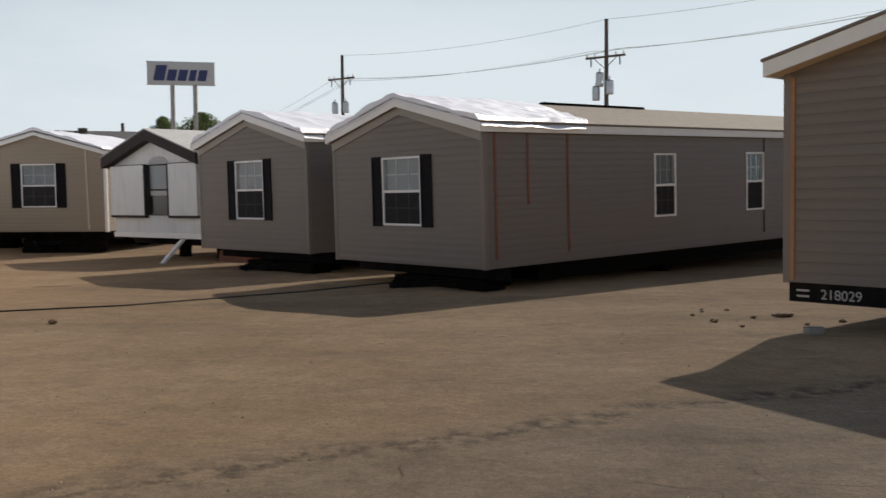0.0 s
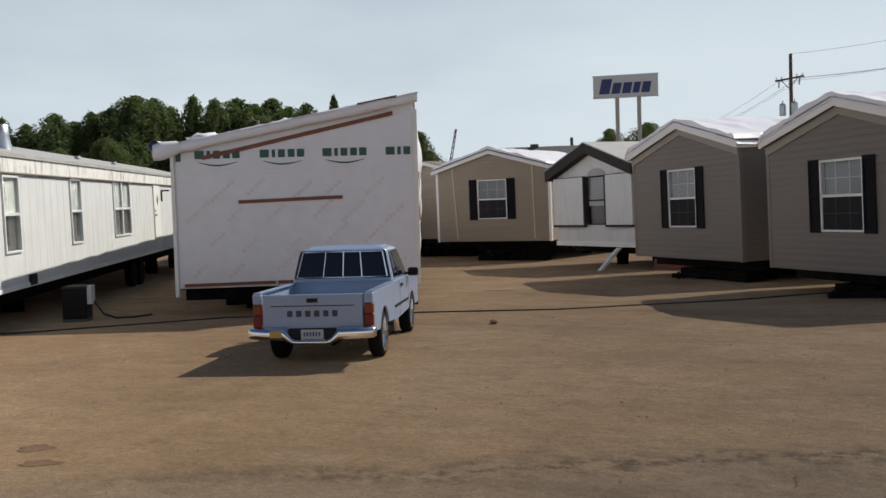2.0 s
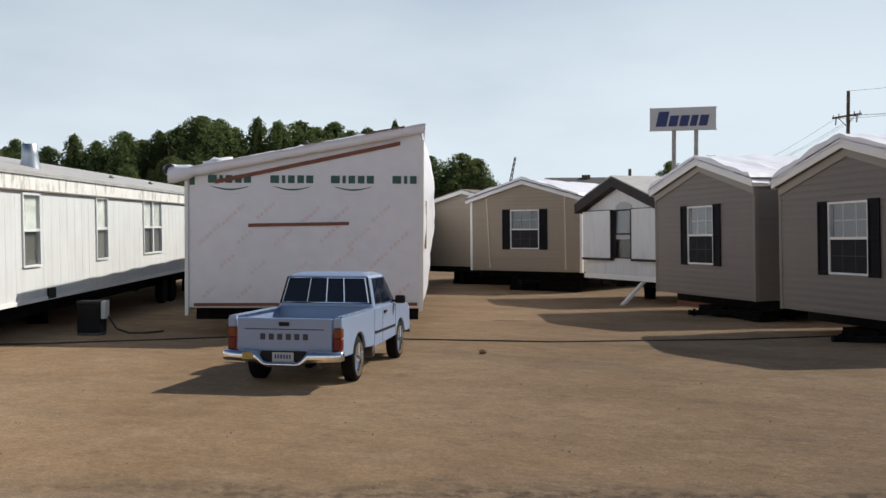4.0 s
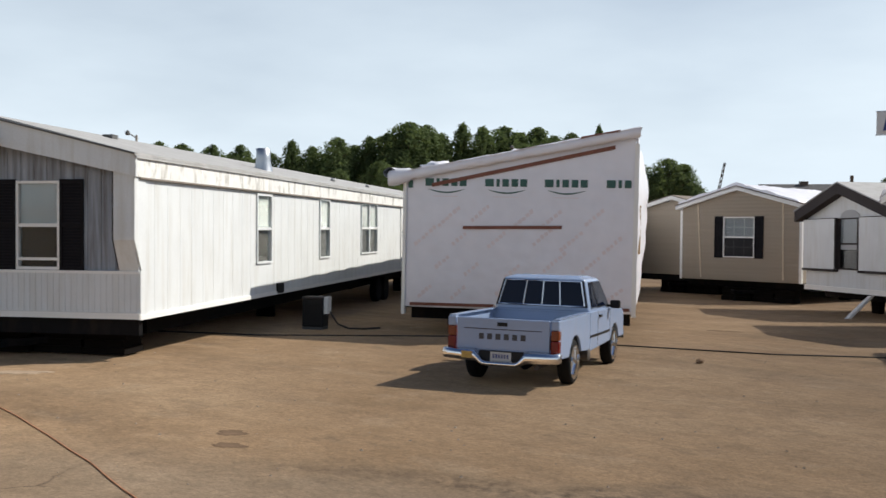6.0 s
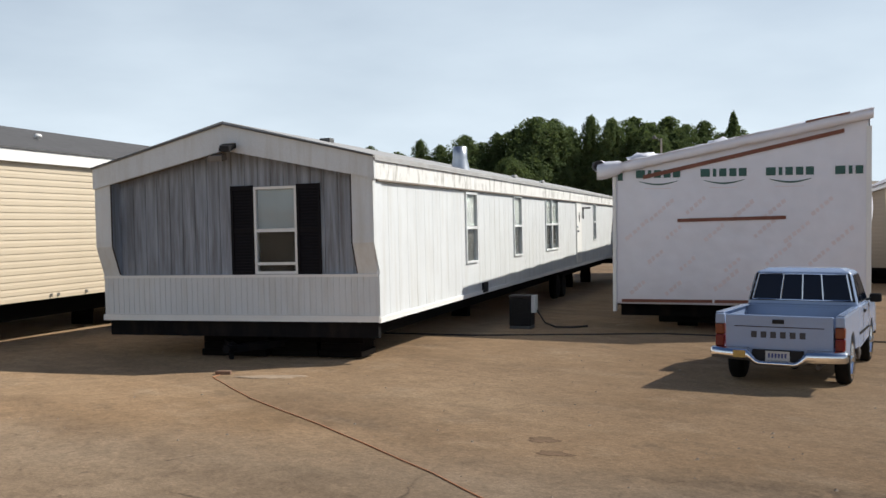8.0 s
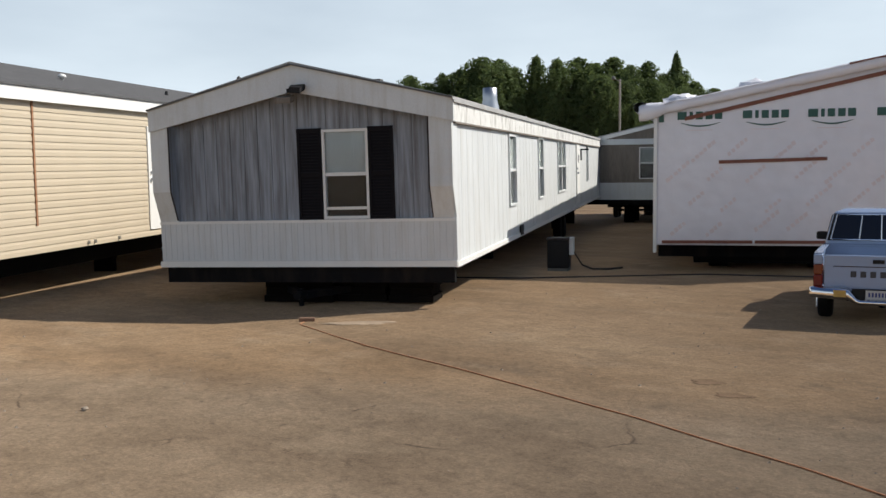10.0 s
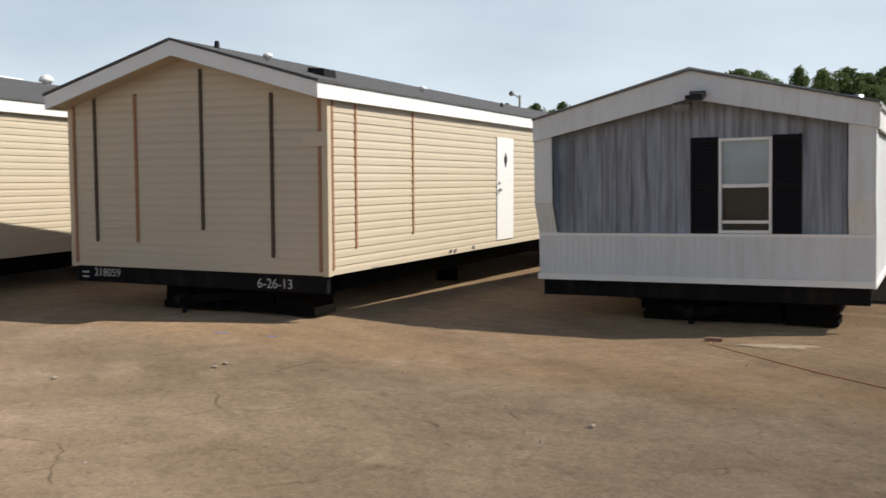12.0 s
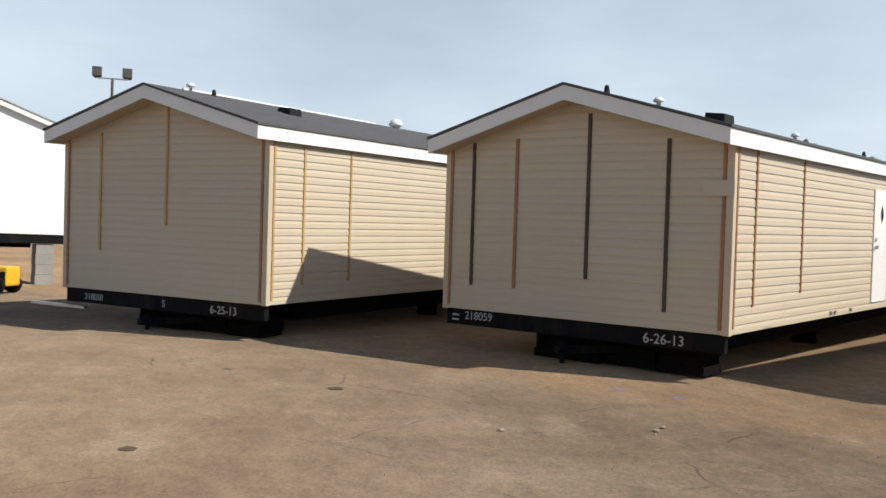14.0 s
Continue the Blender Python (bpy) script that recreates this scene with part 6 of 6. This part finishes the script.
def yard_light(x, y, h, turn, heads, label):
    u = thing("yard_light", pose(x, y, 0, 0, 0, turn), label, "light pole")
    bm = bmesh.new()
    tube(bm, (0, 0, 0), (0, 0, h), 0.11, 0.08, 10)
    part("post", bm, M["pole_wood" if heads == 2 else "concrete"], u)
    if heads == 2:
        boxpart("crossbar", M["steel"], u, -0.85, 0.85, -0.04, 0.04, h - 0.05, h + 0.03)
        for s in (-1, 1):
            bm = bmesh.new()
            hexa(bm, [(s * 0.85 - 0.28, -0.3, h + 0.1), (s * 0.85 + 0.28, -0.3, h + 0.1), (s * 0.85 + 0.2, 0.15, h + 0.0), (s * 0.85 - 0.2, 0.15, h + 0.0),
                      (s * 0.85 - 0.28, -0.3, h + 0.62), (s * 0.85 + 0.28, -0.3, h + 0.62), (s * 0.85 + 0.2, 0.15, h + 0.5), (s * 0.85 - 0.2, 0.15, h + 0.5)])
            part("flood_head", bm, M["ac_grey"], u, "grey floodlight head")
    else:
        bm = bmesh.new()
        tube(bm, (0, 0, h - 0.2), (-0.5, -0.2, h + 0.1), 0.035, sides=6)
        lathe(bm, [(0.04, 0.16), (0.14, 0.06), (0.16, -0.1), (0.09, -0.16)], (-0.55, -0.2, h + 0.1), "z", 12)
        part("lamp_head", bm, M["ac_grey"], u)


yard_light(-64.4, -9.1, 10.2, 88, 2, "tall pole with two grey floodlights")
yard_light(-54.6, 32.2, 8.3, 60, 1, "pole with a grey yard lamp behind the cream homes")
yard_light(-47.3, 62.9, 9.9, 40, 1, "wooden pole with a single yard lamp")


# ---- crane boom and low dark roofs in the distance ----
def crane():
    c = thing("crane", pose(-86.5, 180.4, 0, 0, 0, 25), "distant lattice crane boom above the roofs", "crane")
    a, b = Vector((-2.4, 0, 2)), Vector((1.0, 0, 19.8))
    bm = bmesh.new()
    for ox, oy in ((-0.4, -0.4), (0.4, -0.4), (0.4, 0.4), (-0.4, 0.4)):
        tube(bm, a + Vector((ox, oy, 0)), b + Vector((ox * 0.35, oy * 0.35, 0)), 0.09, sides=5)
    for k in range(16):
        s0, s1 = k / 16, (k + 1) / 16
        for sg in (-1, 1):
            tube(bm, a.lerp(b, s0) + Vector((0.4 * sg * (1 - 0.65 * s0), -0.3, 0)), a.lerp(b, s1) + Vector((-0.4 * sg * (1 - 0.65 * s1), -0.3, 0)), 0.06, sides=5)
    part("boom", bm, M["pole_wood"], c)
    boxpart("base", M["pole_wood"], c, -2, 2, -2, 2, 0, 2.2)


crane()


def low_building(x, y, turn, w, d, h, rise, label):
    b = thing("building", pose(x, y, 0, 0, 0, turn), label, "building")
    boxpart("wall", M["tan_siding"], b, -w / 2, w / 2, 0, d, 0, h)
    bm = bmesh.new()
    prism(bm, [(-0.4, h), (d + 0.4, h), (d + 0.4, h + 0.2), (d / 2, h + rise), (-0.4, h + 0.2)], lambda a, c, e: (e, a, c), -w / 2 - 0.4, w / 2 + 0.4)
    part("roof", bm, M["shingle"], b, "dark shingle roof")
    bm = bmesh.new()
    box(bm, -w * 0.2, -w * 0.2 + 0.7, d / 2 - 0.3, d / 2 + 0.3, h + rise - 0.3, h + rise + 0.2)
    part("chimney", bm, M["pole_wood"], b)


low_building(-25.5, 72.0, 20, 9, 9, 4.9, 2.4, "distant low building with a dark roof")
low_building(4.0, 62.0, -40, 10, 10, 3.0, 1.2, "distant low building with a flat dark roof")


# ---- yellow machine ----
def machine():
    m = thing("yellow_loader", pose(-27.6, -9.0, 0, 0, 0, 70), "small yellow loader machine with a dark engine grille", "machine")
    bevel(boxpart("body", M["yellow"], m, -0.35, 0.55, -0.4, 0.4, 0.25, 0.85), 0.05)
    boxpart("grille", M["black_plastic"], m, 0.2, 0.5, -0.415, -0.401, 0.4, 0.7)
    bevel(boxpart("deck", M["yellow"], m, -1.6, -0.36, -0.42, 0.42, 0.25, 0.55), 0.04)
    bevel(boxpart("engine_hood", M["yellow"], m, -1.2, -0.5, -0.25, 0.25, 0.56, 0.95), 0.05)
    boxpart("seat", M["black_plastic"], m, -0.45, -0.1, -0.2, 0.2, 0.86, 1.0)
    for x in (-1.3, 0.25):
        for s in (-1, 1):
            bm = bmesh.new()
            lathe(bm, [(0.1, -0.09), (0.27, -0.09), (0.28, 0.0), (0.27, 0.09), (0.1, 0.09)], (0, 0, 0), "x", 16)
            w = part("wheel", bm, M["tyre"], m)
            w.matrix_local = pose(x, s * 0.5, 0.28, 0, 0, 90)
    m.scale = (0.72, 0.72, 0.72)


machine()


# ---- things lying on the lot ----
def cord(name, mat, pts, r, label, category):
    bm = bmesh.new()
    smooth = []
    for (x0, y0), (x1, y1) in zip(pts, pts[1:]):
        for k in range(8):
            s = k / 8
            x, y = x0 + (x1 - x0) * s, y0 + (y1 - y0) * s
            smooth.append((x + 0.035 * noise.noise((x * 0.9, y * 0.9, 1)), y + 0.035 * noise.noise((x * 0.9, y * 0.9, 9)), r * 0.8 + lie(x, y)))
    smooth.append((*pts[-1], r * 0.8 + lie(*pts[-1])))
    polytube(bm, smooth, r)
    tagged(new(name, mesh_of(name, bm, M[mat])), label, category)


cord("extension_cord", "orange_cord", [(-11.3, 4.8), (-11.15, 4.62), (-10.2, 4.33), (-9.22, 4.07), (-7.35, 3.76), (-5.35, 3.36), (-3.95, 3.01), (-2.5, 2.55)], 0.0062, "rust-orange extension cord lying across the lot", "cord")
cord("ground_cable", "hose", [(-14.2, 9.2), (-12.5, 10.3), (-10.4, 13.0), (-8.4, 14.0), (-5.2, 15.3), (-2.6, 17.4), (0.2, 20.6)], 0.014, "black cable lying across the lot behind the truck", "cable")


def flat_patch(name, mat, x, y, w, h, turn, label, category, lift=0.002):
    bm = bmesh.new()
    n = 48
    ring = []
    for k in range(n):
        a = 6.28319 * k / n
        r = 0.85 + 0.35 * noise.noise((math.cos(a) * 1.5 + x, math.sin(a) * 1.5 + y, 0.0)) + 0.35 * noise.noise((math.cos(a) * 4 + x, math.sin(a) * 4 + y, 3.0))
        ring.append((w * r * math.cos(a), h * r * math.sin(a)))
    lo = [bm.verts.new((a, b, 0)) for a, b in ring]
    hi = [bm.verts.new((a * 0.9, b * 0.9, lift)) for a, b in ring]
    bm.faces.new(hi)
    for k in range(n):
        bm.faces.new((lo[k], lo[(k + 1) % n], hi[(k + 1) % n], hi[k]))
    ob = new(name, mesh_of(name, bm, M[mat]))
    ob.matrix_world = pose(x, y, lie(x, y) + 0.003, 0, 0, turn)
    tagged(ob, label, category, kind="structure")


flat_patch("paint_mark", "blue_paint", -14.6, -0.15, 0.12, 0.05, 40, "faded blue paint mark on the ground", "paint mark")
flat_patch("paint_mark", "blue_paint", -14.05, 0.3, 0.1, 0.04, 40, "faded blue paint mark on the ground", "paint mark")
flat_patch("oil_stain", "oil", -5.62, 4.82, 0.15, 0.13, 30, "dark oily stain in the dirt", "stain")
flat_patch("oil_stain", "oil", -5.2, 4.5, 0.17, 0.1, 20, "dark oily stain in the dirt", "stain")
flat_patch("dirt_patch", "oil", -7.8, 19.0, 0.45, 0.2, 10, "dark damp patch in the dirt", "stain")
flat_patch("pad", "pale_patch", -10.62, 5.15, 0.5, 0.16, 52, "pale patch on the ground before the old home", "concrete pad", 0.008)


def clod(x, y, s, mat, label, category, flat=0.5):
    bm = bmesh.new()
    bmesh.ops.create_icosphere(bm, subdivisions=2, radius=s)
    for v in bm.verts:
        v.co *= 1 + 0.4 * noise.noise(v.co / s * 1.3 + Vector((x, y, 0)))
        v.co.z *= flat
    low = min(v.co.z for v in bm.verts)
    ob = new(category.replace(" ", "_"), mesh_of("clod", bm, M[mat]))
    ob.location = (x, y, lie(x, y) - low - s * 0.1)
    tagged(ob, label, category)


clod(-5.42, 13.15, 0.07, "oil", "dark clod of earth on the lot", "clod")
clod(-12.25, -0.95, 0.03, "pebble", "pale stone on the lot", "stone")
clod(-12.4, -0.8, 0.026, "pebble", "pale stone on the lot", "stone")
clod(-12.35, -2.4, 0.032, "pebble", "white stone on the lot", "stone")
clod(-14.6, -3.5, 0.085, "bark", "flat brown chunk of bark on the lot", "bark chunk", 0.16)
clod(-11.9, -5.5, 0.07, "bark", "flat brown chunk of bark on the lot", "bark chunk", 0.16)
clod(4.75, 13.3, 0.14, "bark", "low mound of dark dirt", "dirt mound", 0.3)
rnd = random.Random(8)
for k in range(9):
    clod(3.4 + 1.9 * rnd.random(), 12.2 + 2.0 * rnd.random(), 0.025 + 0.035 * rnd.random(), "bark", "dark clod of dirt beside the home", "clod", 0.5)
for k in range(7):
    clod(-13 + 9 * rnd.random(), -4.5 + 8 * rnd.random(), 0.014 + 0.014 * rnd.random(), "pebble", "pale stone on the lot", "stone", 0.6)
rb = thing("brick", pose(-11.33, 4.85, lie(-11.33, 4.85), 0, 0, 50), "red-brown brick at the end of the orange cord", "brick")
bevel(boxpart("block", M["clay"], rb, -0.1, 0.1, -0.045, 0.045, 0, 0.05), 0.008)
br = thing("paving_block", pose(4.5, 11.55, 0, 0, 0, 15), "dark concrete block lying by the home", "block")
bevel(boxpart("block", M["concrete"], br, -0.11, 0.11, -0.06, 0.06, 0, 0.09), 0.01)
tb = thing("timber_stack", pose(-5.6, 26.4, 0, 0, 0, -40), "red-brown timbers stacked under the white unit", "timber")
for k in range(3):
    boxpart("timber", M["red_wood"], tb, -0.7, 0.7, -0.25 + k * 0.02, 0.2, k * 0.1, k * 0.1 + 0.09)

# loose gravel strewn over the near lot
gm = bmesh.new()
rnd = random.Random(11)
for k in range(1500):
    x, y = -17 + 23 * rnd.random(), -6 + 22 * rnd.random()
    r = 0.006 + 0.014 * rnd.random() ** 4
    a = rnd.random() * 6.28
    c, s = math.cos(a) * r, math.sin(a) * r
    b = [gm.verts.new((x + dx, y + dy, z)) for dx, dy, z in ((c, s, lie(x, y)), (-s, c * 0.8, lie(x, y)), (-c, -s, lie(x, y)), (s, -c * 0.7, lie(x, y)))]
    t = gm.verts.new((x + r * 0.2, y, r * 0.9 + lie(x, y)))
    for i in range(4):
        gm.faces.new((b[i], b[(i + 1) % 4], t))
tagged(new("gravel", mesh_of("gravel", gm, M["pebble"])), "scattered pale gravel on the lot", "gravel", kind="stuff")


# ---- trees ----
def tree_meshes(seed, h, spread, shape):
    """A trunk with limbs and a lobed crown of many small leaf sprays; shape: round, pine or spire."""
    rnd = random.Random(seed)
    tb = bmesh.new()
    tube(tb, (0, 0, 0), (0.1, 0.05, h * 0.55), 0.16, 0.1, 8)
    tube(tb, (0.1, 0.05, h * 0.55), (0, 0, h * 0.95), 0.1, 0.02, 8)

    def reach(f, a):
        if shape == "round":
            r = math.sqrt(max(0.0, 1 - ((f - 0.6) / 0.41) ** 2))
        elif shape == "pine":
            r = 1.12 * max(0.0, 1.01 - f) ** 0.42 * min(1.0, (f - 0.15) * 6)
        else:
            r = 1.15 * max(0.0, 1.01 - f) ** 0.5 * min(1.0, (f - 0.15) * 6)
        lobes = 0.5 * noise.noise((math.cos(a) * 1.2 + seed * 7.1, math.sin(a) * 1.2, f * 3.5)) + 0.42 * noise.noise((math.cos(a) * 3.2, math.sin(a) * 3.2 + seed, f * 8))
        return spread * r * (0.85 + lobes)
    for k in range(26):
        f, a = 0.25 + 0.65 * k / 26, k * 2.4
        r = max(0.1, reach(f, a) * 0.8)
        tube(tb, (0.05, 0.02, h * f - 0.3 * r), (r * math.cos(a), r * math.sin(a), h * f + 0.1 * r), 0.04, 0.012, 5)
    verts, faces = [], []
    while len(faces) < 11500:
        f, a = 0.2 + 0.81 * rnd.random(), rnd.random() * 6.28319
        r = reach(f, a)
        if r < 0.03 or rnd.random() > r / spread + 0.12:
            continue
        out = rnd.random() ** 0.45
        p = Vector((r * out * math.cos(a), r * out * math.sin(a), h * f + rnd.gauss(0, 0.07)))
        if noise.noise(p * 1.5 + Vector((seed, 0, 0))) < -0.22 and out > 0.6:
            continue
        n = (Vector((math.cos(a), math.sin(a), 0.5)) + Vector((rnd.gauss(0, 0.7), rnd.gauss(0, 0.7), rnd.gauss(0, 0.7)))).normalized()
        b = n.orthogonal().normalized()
        c = n.cross(b)
        s = (0.05 + 0.06 * rnd.random()) * (1.7 - 0.8 * out)
        i = len(verts)
        verts += [tuple(p + b * s), tuple(p + c * s * 0.7), tuple(p - b * s), tuple(p - c * s * 0.7)]
        faces.append((i, i + 1, i + 2, i + 3))
    cm = bpy.data.meshes.new("crown")
    cm.from_pydata(verts, [], faces)
    cm.materials.append(M["leaf"])
    return mesh_of("trunk", tb, M["bark"]), cm


KINDS = [("round", 9.1, tree_meshes(1, 9.0, 2.6, "round")), ("round", 9.1, tree_meshes(2, 9.0, 2.2, "round")), ("round", 9.1, tree_meshes(3, 9.0, 1.9, "round")),
         ("pine", 10.2, tree_meshes(4, 10.3, 2.3, "pine")), ("spire", 10.4, tree_meshes(5, 10.5, 1.3, "spire"))]


def tree(bearing, d, k, top, turn, wide=1.0):
    b = radians(bearing)
    label = "leafy broad-crowned green tree in the wood behind the lot" if KINDS[k][0] == "round" else "dark green pine in the wood behind the lot"
    t = thing("tree", pose(-d * math.sin(b), d * math.cos(b), 0, 0, 0, turn), label, "tree", "trees behind the lot")
    s = top / KINDS[k][1]
    for nm, me in zip(("trunk", "crown"), KINDS[k][2]):
        o = new(nm, me)
        o.parent = t
        o.scale = (s * wide, s * wide, s)


# the wood two hundred metres off: bearing from north and height of its outline
SKYLINE = [(58.5, 21.0), (57.2, 21.2), (55.5, 21.0), (53.9, 21.6), (52.3, 20.4), (50.9, 22.2), (49.7, 21.2), (48.2, 23.4), (47.2, 22.2), (46.3, 23.2), (45.2, 24.4), (44.0, 27.0), (42.9, 26.6), (42.0, 25.0),
           (40.7, 26.6), (39.5, 25.6), (38.2, 26.8), (37.2, 25.4), (36.2, 26.6), (35.2, 24.8), (34.2, 25.0), (32.6, 27.2), (31.5, 21.2), (30.5, 20.3)]
rnd = random.Random(21)
for i, (b, top) in enumerate(SKYLINE):
    k = 4 if b == 32.6 else rnd.randrange(4)
    tree(b, rnd.uniform(196, 204), k, top, rnd.uniform(0, 360), 0.95 if k == 4 else rnd.uniform(0.85, 1.25))
for i in range(60):
    b = 30.6 + 27.6 * (i + 0.5) / 60
    near = min(SKYLINE, key=lambda p: abs(p[0] - b))
    d = rnd.uniform(185, 230)
    tree(b + rnd.uniform(-0.25, 0.25), d, rnd.randrange(4), near[1] * d / 200 * rnd.uniform(0.7, 0.92), rnd.uniform(0, 360), rnd.uniform(0.9, 1.3))
for b, top, k, wide in ((28.5, 20.6, 0, 1.15), (27.6, 19.4, 2, 1.2), (29.2, 17.5, 2, 1.1), (27.0, 15.5, 0, 1.0), (103.0, 21.5, 0, 1.0), (101.8, 22.4, 2, 1.0), (100.6, 21.6, 0, 1.0), (99.6, 20.6, 2, 0.9), (16.2, 18.5, 2, 1.2), (14.0, 19.5, 0, 1.2)):
    tree(b, 200, k, top, rnd.uniform(0, 360), wide)
